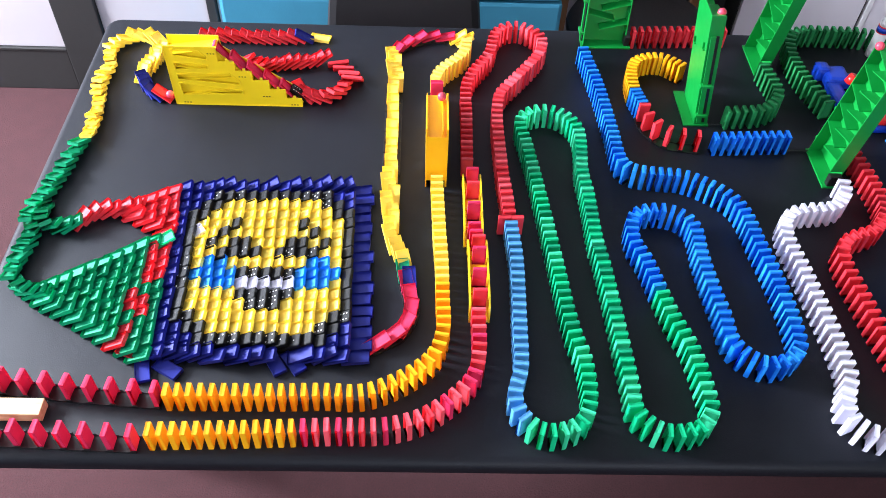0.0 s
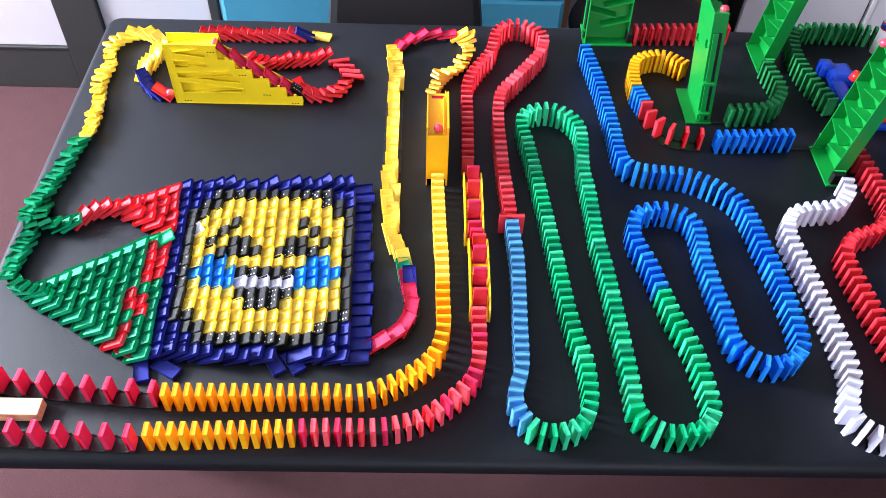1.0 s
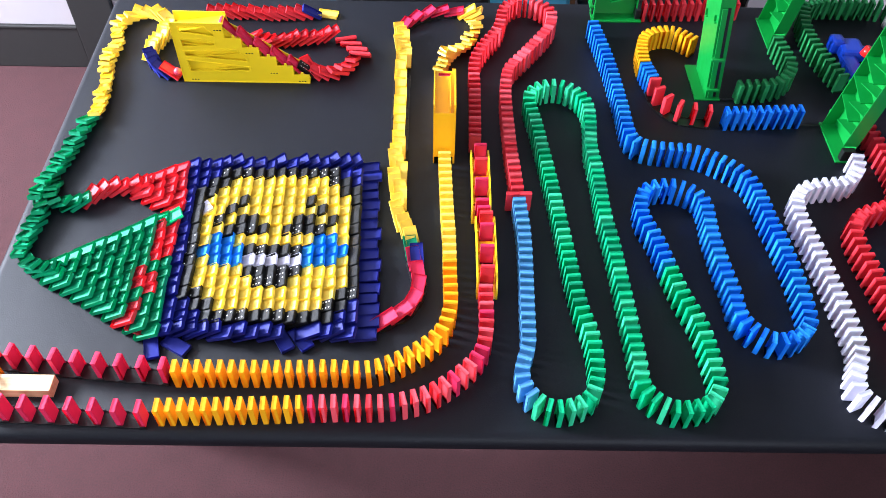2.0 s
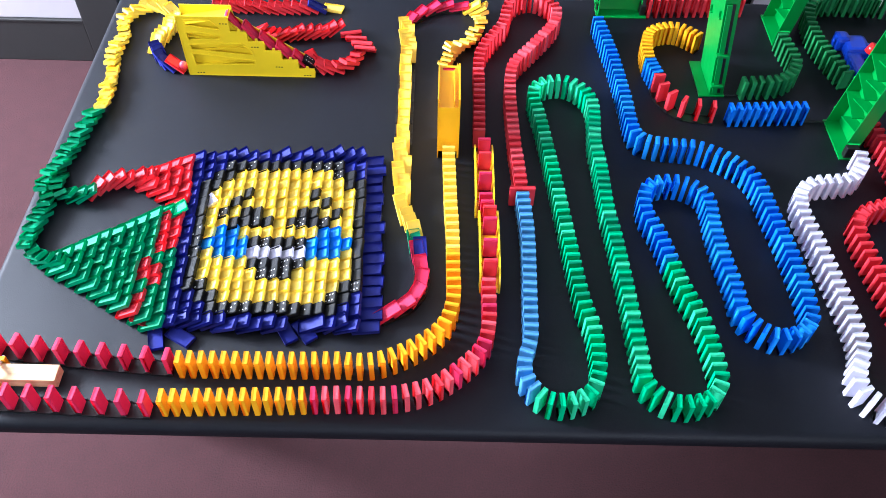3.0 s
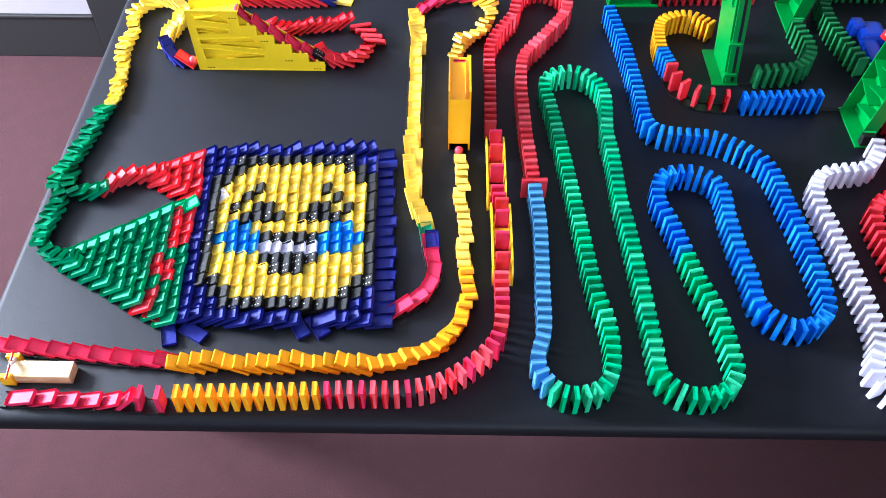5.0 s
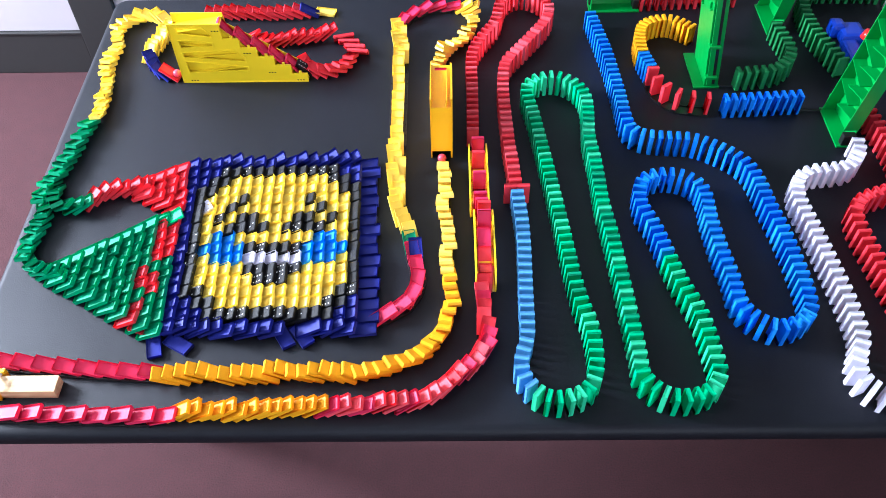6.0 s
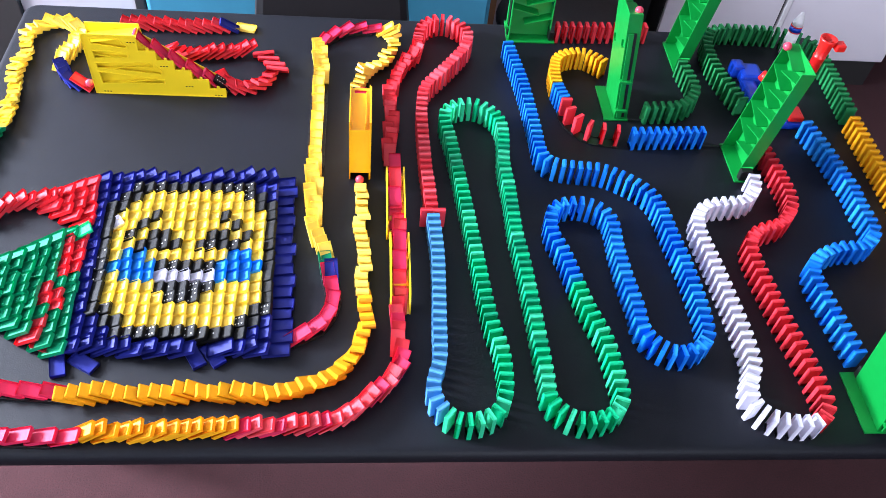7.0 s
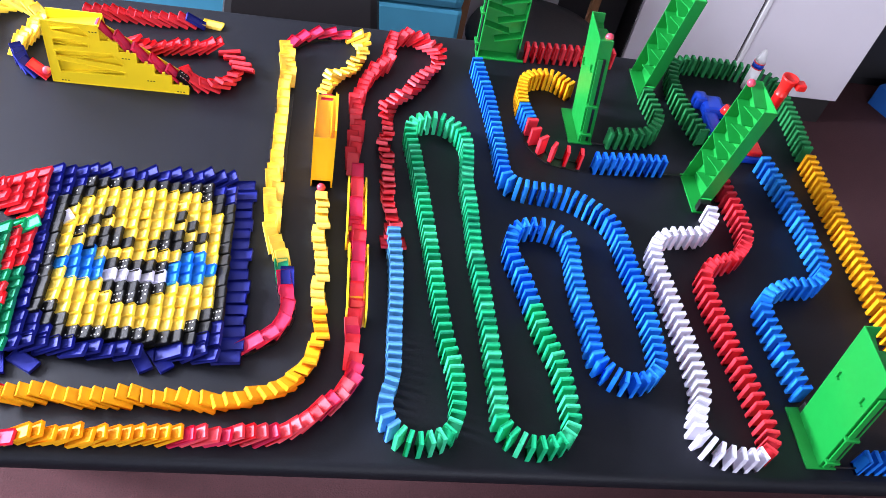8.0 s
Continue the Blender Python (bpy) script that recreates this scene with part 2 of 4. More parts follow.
def cabinet():
    c = thing("cabinet", pose(1.235, 2.74, 0), "pale grey two-door cabinet on a black plinth", "cabinet")
    bm = bmesh.new()
    add_box(bm, 0.02, 0.01, 0, 0.935, 0.5, 0.12)
    part("plinth", bm, M_DARK, c, "black recessed plinth")
    bm = bmesh.new()
    add_box(bm, 0, 0.022, 0.12, 0.952, 0.55, 2.0, 0.003)
    part("body", bm, M_DARK, c)
    for x0, x1 in ((0.002, 0.443), (0.474, 0.952)):
        bm = bmesh.new()
        add_box(bm, x0, 0.0, 0.122, x1, 0.02, 1.99, 0.003)
        part("door", bm, M_CABINET, c)
    bm = bmesh.new()
    add_box(bm, 0.455, -0.003, 0.122, 0.472, 0.018, 1.99, 0.002)
    part("edge_strip", bm, M_WHITE, c, "white edge strip between the doors")


cabinet()


def dark_cupboard(x0, x1, y0, y1, h):
    c = thing("cupboard", pose(x0, y0, 0), "black wooden cupboard beside the pale cabinet", "cupboard")
    bm = bmesh.new()
    add_box(bm, 0, 0.018, 0, x1 - x0, y1 - y0, h, 0.004)
    part("body", bm, M_CHAIR, c)
    bm = bmesh.new()
    add_box(bm, 0.006, 0, 0.05, x1 - x0 - 0.006, 0.017, h - 0.01, 0.003)
    part("door", bm, M_CHAIR, c)


dark_cupboard(0.92, 1.225, 2.85, 3.25, 1.30)
dark_cupboard(2.20, 2.95, 3.04, 3.29, 0.85)

# ---- table ----
TX0, TX1, TY0, TY1 = -0.684, 1.312, 0.715, 1.906
bm = bmesh.new()
R = 0.016
prof = [(0.0, T)] + [(R * math.sin(a), T - R + R * math.cos(a)) for a in (radians(v) for v in (18, 36, 54, 72, 90))] + [(R + 0.001, T - 0.025), (R - 0.003, T - 0.031), (R - 0.03, T - 0.031)]
loops = []
for off, z in prof:
    e = off - R
    ring = []
    for cx, cy, a0 in ((TX1, TY1, 0), (TX0, TY1, 90), (TX0, TY0, 180), (TX1, TY0, 270)):
        for k in range(5):
            a = radians(a0 + 22.5 * k)
            rr = 0.035 + e
            sx, sy = (1 if cx > 0.5 else -1), (1 if cy > 1.2 else -1)
            ring.append(bm.verts.new((cx - sx * 0.035 + rr * math.cos(a), cy - sy * 0.035 + rr * math.sin(a), z)))
    loops.append(ring)
bm.faces.new(loops[0])
for a, b in zip(loops, loops[1:]):
    for i in range(20):
        bm.faces.new((a[i], b[i], b[(i + 1) % 20], a[(i + 1) % 20]))
table = thing("table", pose(0, 0, 0), "large table under a black vinyl cover that hangs over its edges", "table")
part("cover", bm, M_TABLE, table, "black vinyl table cover", True)
bm = bmesh.new()
add_box(bm, TX0 + 0.05, TY0 + 0.05, T - 0.058, TX1 - 0.02, TY1 - 0.02, T - 0.0325, 0.004)
part("board", bm, M_DARK, table)
for x in (TX0 + 0.06, TX1 - 0.14):
    for y in (TY0 + 0.42, TY1 - 0.16):
        bm = bmesh.new()
        add_box(bm, x, y, 0, x + 0.06, y + 0.06, T - 0.059, 0.004)
        part("leg", bm, M_DARK, table)
table.children[0].data.polygons[0].use_smooth = False

# ---- dominoes ----
DW, DH, DD = 0.024, 0.048, 0.0086      # width, height, thickness
MOVES = []                              # (thing, rows) keyed at the end
rng = random.Random(4)


def domino_mesh(mat, hollow=True):
    """A domino that stands on its short end; its back (-x) is a shallow tray with a rim."""
    bm = bmesh.new()
    x0, x1, y0, y1, z0, z1 = -DD / 2, DD / 2, -DW / 2, DW / 2, 0.0, DH
    vs = add_box(bm, x0, y0, z0, x1, y1, z1)
    back = [f for f in bm.faces if all(abs(v.co.x - x0) < 1e-6 for v in f.verts)][0]
    rim = list(back.edges)
    if hollow:
        bmesh.ops.inset_region(bm, faces=[back], thickness=0.0017)
        for v in back.verts:
            v.co.x += 0.0045
    outer = [e for e in bm.edges if all(v in vs for v in e.verts)]
    bmesh.ops.bevel(bm, geom=outer, offset=0.0009, segments=2, affect="EDGES")
    return mesh_of("domino", bm, mat)


MESH = {k: domino_mesh(m) for k, m in MAT.items()}


SPOTS = {0: (), 1: ((0, 0),), 2: ((-1, -1), (1, 1)), 3: ((-1, -1), (0, 0), (1, 1)), 4: ((-1, -1), (1, 1), (-1, 1), (1, -1)),
         5: ((-1, -1), (1, 1), (-1, 1), (1, -1), (0, 0)), 6: ((-1, -1), (1, 1), (-1, 1), (1, -1), (-1, 0), (1, 0))}
bm = bmesh.new()
add_tube(bm, [((0.0002, 0, 0), 0.0016, (1, 0, 0)), ((-0.0002, 0, 0), 0.0014, (1, 0, 0))], 8)
PIP = mesh_of("pip", bm, M_PIP)


def add_pips(ob, a, b):
    """White dots on the two halves of a domino face, on its -x side."""
    for half, k in ((0.012, a), (0.036, b)):
        for u, v in SPOTS[k]:
            pip = new("pip", PIP)
            pip.parent = ob
            pip.matrix_local = pose(-DD / 2, u * 0.0062, half + v * 0.0062)


SOLID = domino_mesh(MAT["black"], False)
PIPS = ((6, 3), (5, 2), (3, 1), (4, 6), (2, 5), (1, 4), (6, 6), (0, 3))


def tipped(x, y, yaw, angle, z=T, back=False):
    """The pose of a domino that has turned by angle over its lower front edge. back: its tray faces ahead."""
    m = pose(x, y, z, 0, 0, yaw) @ pose(DD / 2, 0, 0, 0, angle, 0) @ pose(-DD / 2, 0, 0)
    return m @ pose(0, 0, 0, 0, 0, 180) if back else m


def domino(color, m, label, group):
    ob = new(KIND[color], MESH[color])
    ob.matrix_world = m
    return tagged(ob, label, "domino", group)


NAMES = {"lemon": "light yellow", "amber": "deep yellow", "red": "red", "crimson": "crimson", "coral": "coral red", "green": "green", "emerald": "emerald green",
         "mint": "mint green", "leaf": "dark green", "blue": "blue", "azure": "bright blue", "sky": "sky blue", "navy": "navy blue", "white": "white", "black": "black"}


KIND = {"lemon": "yellow_domino", "amber": "amber_domino", "red": "red_domino", "crimson": "crimson_domino", "coral": "coral_domino", "green": "green_domino", "emerald": "emerald_domino",
        "mint": "mint_domino", "leaf": "dark_green_domino", "blue": "blue_domino", "azure": "azure_domino", "sky": "sky_blue_domino", "navy": "navy_domino", "white": "white_domino", "black": "black_domino"}


def pick(colors):
    return colors if isinstance(colors, str) else rng.choice(colors)


def standing(path, gap, colors, group, back=False, jitter=1.5):
    """A row of upright dominoes. colors: one colour, or a list to mix, or a function of the place."""
    for x, y, yaw, s in spaced(path, gap):
        c = pick(colors(x, y, s) if callable(colors) else colors)
        domino(c, tipped(x, y, yaw + rng.uniform(-jitter, jitter), 0, T, back), f"{NAMES[c]} plastic domino standing upright in a row on the table", group)


def lean(gap):
    return math.degrees(math.acos(min(1.0, DD / gap))) - 2.0


def fallen(path, gap, colors, group, back=False, jitter=8.0, wobble=0.002, shift=0.02, z=T, sway=()):
    """A row that has already toppled along the path; the path runs through the middle of what lies there."""
    a = lean(gap)
    for i, (x, y, yaw, s) in enumerate(spaced(path, gap)):
        c = pick(colors(x, y, s) if callable(colors) else colors)
        yw = yaw + rng.uniform(-jitter, jitter)
        if sway:
            yw += 1300 * sway[i % len(sway)]
            x -= sway[i % len(sway)] * math.sin(radians(yaw))
            y += sway[i % len(sway)] * math.cos(radians(yaw))
        x2 = x - shift * math.cos(radians(yaw)) + rng.uniform(-wobble, wobble)
        y2 = y - shift * math.sin(radians(yaw)) + rng.uniform(-wobble, wobble)
        domino(c, tipped(x2, y2, yw, a + rng.uniform(-4, 2), z, back), f"{NAMES[c]} plastic domino toppled onto the next one in its row", group)


def toppling(path, gap, colors, group, clock, back=False, jitter=6.0, time=0.20, level=None, angle=None, places=None, slide=0.0):
    """A row that stands at first and topples; clock gives the time at which the wave has come s metres."""
    for x, y, yaw, s in places or spaced(path, gap):
        c = pick(colors(x, y, s) if callable(colors) else colors)
        z = T if level is None else level(x, y)
        a = (lean(gap) if angle is None else angle) + rng.uniform(-4, 1)
        turn = yaw + rng.uniform(-1.5, 1.5)
        end = turn + rng.uniform(-jitter, jitter)
        drift = slide * (math.sin(s * 44.0) + 0.6 * math.sin(s * 97.0 + 1.0) + rng.uniform(-0.35, 0.35))
        nx, ny = -math.sin(radians(yaw)) * drift, math.cos(radians(yaw)) * drift
        t0 = clock(s)
        up = tipped(x, y, turn, 0, z, back)
        ob = domino(c, up, f"{NAMES[c]} plastic domino that stands in a row and then topples", group)
        rows = [(0.0, up)] if t0 > 0.04 else []
        for f, k in ((0.0, 0.0), (0.35, 0.16), (0.7, 0.58), (1.0, 1.0)):
            t = t0 + f * time
            if t > 0.02 and t < 7.98:
                rows.append((t, tipped(x + nx * k, y + ny * k, turn + (end - turn) * k, a * k, z, back)))
        if t0 < 7.98 - time:
            if not rows or rows[0][0] > 0:
                k = min(1.0, max(0.0, (0.0 - t0) / time)) ** 2
                rows.insert(0, (0.0, tipped(x + nx * k, y + ny * k, turn + (end - turn) * k, a * k, z, back)))
            rows.append((8.0, tipped(x + nx, y + ny, end, a, z, back)))
        else:
            k = min(1.0, max(0.0, (8.0 - t0) / time)) ** 2
            rows.append((8.0, tipped(x + nx * k, y + ny * k, turn + (end - turn) * k, a * k, z, back)))
        MOVES.append((ob, rows))


def ramp_clock(*pairs):
    """Time as a function of the way along a row, through pairs of (way, time)."""
    def at(s):
        for (s0, t0), (s1, t1) in zip(pairs, pairs[1:]):
            if s <= s1:
                return t0 + (t1 - t0) * (s - s0) / (s1 - s0)
        (s0, t0), (s1, t1) = pairs[-2:]
        return t0 + (t1 - t0) * (s - s0) / (s1 - s0)
    return at


# rows that stand throughout
A = [(0.158, 1.830), (0.180, 1.828), (0.196, 1.806), (0.198, 1.776), (0.193, 1.744), (0.179, 1.716), (0.151, 1.687), (0.133, 1.662), (0.125, 1.637)]
B = [(0.127, 1.313), (0.129, 1.261), (0.133, 1.157), (0.136, 1.108), (0.138, 1.004), (0.139, 0.952), (0.120, 0.889), (0.017, 0.821), (-0.052, 0.820), (-0.109, 0.818), (-0.304, 0.816)]
Brail = [(-0.324, 0.821), (-0.435, 0.829), (-0.611, 0.847)]
Crail = [(-0.597, 0.752), (-0.344, 0.743)]
C = [(-0.316, 0.746), (-0.145, 0.752), (-0.039, 0.757), (0.052, 0.760), (0.114, 0.782), (0.186, 0.849), (0.198, 0.893), (0.200, 0.985)]
D = [(0.189, 1.366), (0.191, 1.510), (0.192, 1.607), (0.207, 1.657), (0.249, 1.732), (0.255, 1.758), (0.269, 1.818), (0.300, 1.846), (0.331, 1.847), (0.375, 1.804), (0.372, 1.752), (0.325, 1.672), (0.294, 1.627), (0.267, 1.586), (0.257, 1.518), (0.259, 1.358), (0.260, 1.325), (0.263, 1.291), (0.267, 1.223)]
E = [(0.269, 1.192), (0.273, 1.130), (0.274, 1.091), (0.271, 0.976), (0.270, 0.944), (0.266, 0.861), (0.256, 0.834), (0.254, 0.802), (0.269, 0.772), (0.297, 0.752), (0.355, 0.767), (0.373, 0.802), (0.374, 0.897), (0.365, 0.931), (0.356, 0.998), (0.350, 1.067), (0.334, 1.241), (0.316, 1.409), (0.306, 1.500), (0.327, 1.525), (0.376, 1.534), (0.424, 1.487), (0.422, 1.338), (0.426, 1.284), (0.428, 1.153), (0.433, 1.107), (0.440, 0.982), (0.443, 0.913), (0.446, 0.814), (0.444, 0.796), (0.482, 0.756), (0.544, 0.762), (0.568, 0.790), (0.569, 0.832)]
E2 = [(0.561, 0.915), (0.541, 0.981), (0.514, 1.113), (0.499, 1.160), (0.511, 1.224), (0.562, 1.240), (0.600, 1.228), (0.621, 1.201), (0.621, 1.124), (0.626, 1.037), (0.632, 0.988), (0.636, 0.923), (0.684, 0.883), (0.743, 0.909), (0.752, 0.956), (0.746, 1.096), (0.739, 1.146), (0.718, 1.269), (0.631, 1.336), (0.595, 1.340), (0.533, 1.349), (0.511, 1.364), (0.501, 1.478), (0.492, 1.610), (0.472, 1.758)]
W = [(0.954, 1.324), (0.950, 1.296), (0.930, 1.268), (0.914, 1.255), (0.834, 1.242), (0.808, 1.221), (0.797, 1.182), (0.805, 1.093), (0.817, 0.945), (0.818, 0.890), (0.817, 0.865), (0.808, 0.842), (0.797, 0.820), (0.791, 0.798), (0.797, 0.776), (0.820, 0.757), (0.856, 0.748), (0.884, 0.748), (0.908, 0.757), (0.921, 0.780), (0.922, 0.812), (0.917, 0.874), (0.904, 0.956), (0.898, 1.011), (0.890, 1.133), (0.905, 1.163), (0.935, 1.181), (0.971, 1.193), (1.014, 1.250), (1.015, 1.343), (1.007, 1.411)]
BL = [(1.134, 1.502), (1.153, 1.398), (1.160, 1.344), (1.167, 1.290), (1.164, 1.265), (1.165, 1.178), (1.143, 1.147), (1.114, 1.134), (1.080, 1.134), (1.013, 1.101), (0.997, 1.068), (1.001, 1.006), (1.017, 0.885)]
Y = [(1.255, 1.523), (1.256, 1.427), (1.259, 1.227), (1.262, 1.093), (1.262, 0.880)]
GR = [(1.003, 1.578), (0.973, 1.699), (0.976, 1.797), (0.997, 1.845), (1.033, 1.861), (1.098, 1.860), (1.167, 1.858), (1.252, 1.819), (1.263, 1.722), (1.258, 1.555)]
GH = [(0.891, 1.710), (0.897, 1.605), (0.854, 1.555), (0.768, 1.542)]
RB = [(0.605, 1.838), (0.676, 1.842), (0.829, 1.850)]
YL = [(0.696, 1.701), (0.653, 1.735), (0.588, 1.715), (0.570, 1.627), (0.581, 1.565)]
RR = [(0.585, 1.554), (0.588, 1.526), (0.623, 1.475), (0.686, 1.460)]
BR = [(0.722, 1.454), (0.879, 1.464)]
LY = [(-0.528, 1.787), (-0.560, 1.807), (-0.594, 1.810), (-0.624, 1.787), (-0.637, 1.748), (-0.622, 1.702), (-0.625, 1.657), (-0.621, 1.596), (-0.611, 1.531), (-0.607, 1.458)]
LG = [(-0.617, 1.434), (-0.629, 1.339), (-0.645, 1.269), (-0.654, 1.219), (-0.635, 1.172), (-0.642, 1.102), (-0.637, 1.064), (-0.604, 1.037), (-0.584, 1.032)]
LGb = [(-0.632, 1.239), (-0.631, 1.219), (-0.618, 1.199), (-0.599, 1.191), (-0.570, 1.196)]
LR = [(-0.556, 1.208), (-0.530, 1.230), (-0.499, 1.235), (-0.467, 1.245)]
LB = [(-0.520, 1.747), (-0.527, 1.711), (-0.541, 1.660)]
LBb = [(-0.534, 1.634), (-0.517, 1.612), (-0.501, 1.598), (-0.478, 1.591)]
TR = [(-0.443, 1.813), (-0.352, 1.817), (-0.284, 1.815), (-0.190, 1.819)]
TL = [(-0.318, 1.724), (-0.283, 1.712), (-0.244, 1.709), (-0.206, 1.720), (-0.167, 1.725), (-0.142, 1.735)]
TG = [(-0.081, 1.650), (-0.087, 1.627), (-0.123, 1.596), (-0.164, 1.602), (-0.176, 1.616)]
LMred = [(0.026, 1.775), (0.042, 1.797), (0.065, 1.817), (0.093, 1.835), (0.119, 1.840), (0.143, 1.839)]
LMr2 = [(0.074, 1.066), (0.083, 1.022), (0.077, 0.987), (0.059, 0.956), (0.034, 0.940), (0.018, 0.931)]


GREENS = ["mint", "mint", "emerald", "emerald", "emerald", "green"]
LONG = E + E2


def long_colors(x, y, s):
    if s < 0.435:
        return "sky"
    return GREENS if s < 2.53 else ["blue", "blue", "azure"]


standing(LONG, 0.0176, long_colors, "long snaking row")
standing(W, 0.0185, lambda x, y, s: "white" if s < 0.765 else "red", "white and red row")
standing(BL, 0.0185, ["blue", "azure"], "blue row at the table's end")
standing(Y, 0.0185, "amber", "yellow row along the table's end")
standing(GR, 0.0185, "leaf", "dark green row at the back")
standing(GH, 0.0185, "leaf", "dark green hook row")
standing(RB, 0.0180, "red", "red row between the towers")
standing(YL, 0.0140, lambda x, y, s: "amber" if s < 0.225 else "blue", "yellow loop")
standing(RR, 0.0310, "red", "red row on a black rail", jitter=1)
standing(BR, 0.0172, "blue", "short blue row")
standing([(1.087, 0.752), (1.30, 0.752)], 0.0185, "blue", "blue row at the corner")

# rows that lie toppled from the start
TR[0] = (-0.414, 1.813)
fallen(TR[::-1], 0.0185, lambda x, y, s: "navy" if s < 0.012 else "red", "toppled red row behind the staircase")
fallen(TL, 0.0175, "red", "toppled red loop")
for x, y, yaw in ((-0.103, 1.722, 14), (-0.089, 1.703, 0), (-0.074, 1.685, -4), (-0.066, 1.667, -6)):
    m = pose(x, y, T + 0.012, 0, 0, yaw) @ pose(0, 0, 0, 40, 0, 0) @ Matrix(((0, 0, 1, -DH / 2), (1, 0, 0, 0), (0, 1, 0, 0), (0, 0, 0, 1)))
    domino("red", m, "red plastic domino lying on its long side in the loop", "toppled red loop")
fallen(TG, 0.0185, "red", "toppled red loop")
fallen(LBb[::-1], 0.0165, lambda x, y, s: "red" if s < 0.01 else "navy", "toppled navy row")
fallen(LB[::-1], 0.0150, "lemon", "toppled yellow row at the staircase")
fallen(LY, 0.0215, "lemon", "toppled yellow row")
fallen(LG, 0.0205, "green", "toppled green row")
fallen(LGb, 0.0180, "green", "toppled green branch")
fallen(LR, 0.0185, "red", "toppled red branch")
fallen(LMr2[::-1], 0.0330, "crimson", "toppled crimson row on a rail", jitter=2)
SWAY = (-0.001, -0.001, 0.001, 0.002, 0.003, 0.002, -0.003, -0.002, 0.003, 0.004, -0.004, -0.001, 0.004, 0.002)
domino("green", tipped(0.071, 1.070, 100, 76, T + 0.003), "green plastic domino toppled between the crimson and yellow rows", "toppled light yellow row")
domino("navy", tipped(0.080, 1.050, 95, 73, T + 0.004), "navy blue plastic domino toppled between the crimson and yellow rows", "toppled light yellow row")
fallen([(0.066, 1.112), (0.047, 1.165), (0.038, 1.220), (0.035, 1.290), (0.033, 1.372)], 0.0178, "lemon", "toppled light yellow row", jitter=3, wobble=0.0015, sway=SWAY)
fallen([(0.032, 1.400), (0.032, 1.464), (0.031, 1.575)], 0.0300, "lemon", "toppled light yellow row on a rail", jitter=2)
fallen([(0.032, 1.605), (0.034, 1.650), (0.030, 1.700), (0.025, 1.745)], 0.0165, "lemon", "toppled light yellow row", jitter=4, wobble=0.002, sway=SWAY[3:])
fallen(LMred, 0.0330, "crimson", "toppled crimson row on a rail", jitter=2)

# ---- the picture field of toppled dominoes ----
FACE = ["BBBBBBBBBBBBBBBBB", "BBBKKKKKKKKKKKBBB", "BBKKYYYYYYYYYKKBB", "BKKYYYYYYYYYYYKKB", "BKYYYKYYYYYKYYYKB", "BKYYKYYYYYYYKYYKB",
        "BKYKYKKYYYKKYKYKB", "BKYYKKKKYKKKKYYKB", "BKYUUYYYYYYYUUYKB", "BKUUUUKKKKKUUUUKB", "BKYUUUWWWWWUUUYKB", "BKYYYYKKKKKYYYYKB",
        "BKYYYYYKKKYYYYYKB", "BKKYYYYYYYYYYYKKB", "BBKKYYYYYYYYYKKBB", "BBBKKKKKKKKKKKBBB", "BBBBBBBBBBBBBBBBB"]
LETTER = {"B": "navy", "K": "black", "Y": "lemon", "U": "azure", "W": "white", "R": "red", "G": "green"}
CORNERS = [Vector(p) for p in ((-0.366, 1.310), (-0.024, 1.320), (-0.342, 0.925), (-0.008, 0.924))]


PIPPED = {(1, 3), (1, 5), (1, 9), (1, 11), (1, 12), (1, 13), (2, 2), (2, 13), (6, 3), (7, 6), (7, 10), (7, 12), (8, 1), (9, 1), (10, 1), (9, 7), (9, 10),
          (11, 7), (11, 9), (11, 10), (12, 7), (12, 8), (12, 9), (13, 2), (14, 13), (13, 15), (15, 4), (15, 5), (15, 6), (15, 8), (15, 9), (15, 10), (15, 11)}
SLIPPED = {(16, 10), (16, 11)}            # these two lie in front of the field


def tile(letter, x, y, yaw, angle, group, pips=False):
    m = tipped(x, y, yaw, angle)
    if letter == "K":
        ob = new("black_domino", SOLID)
        ob.matrix_world = m
        tagged(ob, "black plastic domino toppled in the picture field", "domino", group)
        if pips:
            add_pips(ob, *rng.choice(PIPS))
    else:
        c = LETTER[letter]
        domino(c, m, f"{NAMES[c]} plastic domino toppled in the picture field", group)


for r, line in enumerate(FACE):
    for k, letter in enumerate(line):
        if (r, k) in SLIPPED:
            continue
        a, b = r / 16, k / 16
        p = CORNERS[0].lerp(CORNERS[1], b).lerp(CORNERS[2].lerp(CORNERS[3], b), a)
        drop = rng.uniform(-0.004, 0.003) if r == 16 else rng.uniform(0.0, 0.005) if r == 0 else 0.0
        yaw = rng.uniform(-3, 3) + (rng.uniform(-4, 22) if r == 0 else rng.uniform(-8, 15) if r == 16 else rng.uniform(0, 8) if k == 0 else 0)
        side = rng.uniform(-0.004, 0.005) if k == 16 else rng.uniform(-0.001, 0.001)
        tile(letter, p.x - (0.028 if k == 16 else 0.036) + side, p.y - 0.017 + drop + rng.uniform(-0.0008, 0.0008), yaw, (82 if k == 16 else lean(0.0213)) + rng.uniform(-3, 2), "picture field", (r, k) in PIPPED)


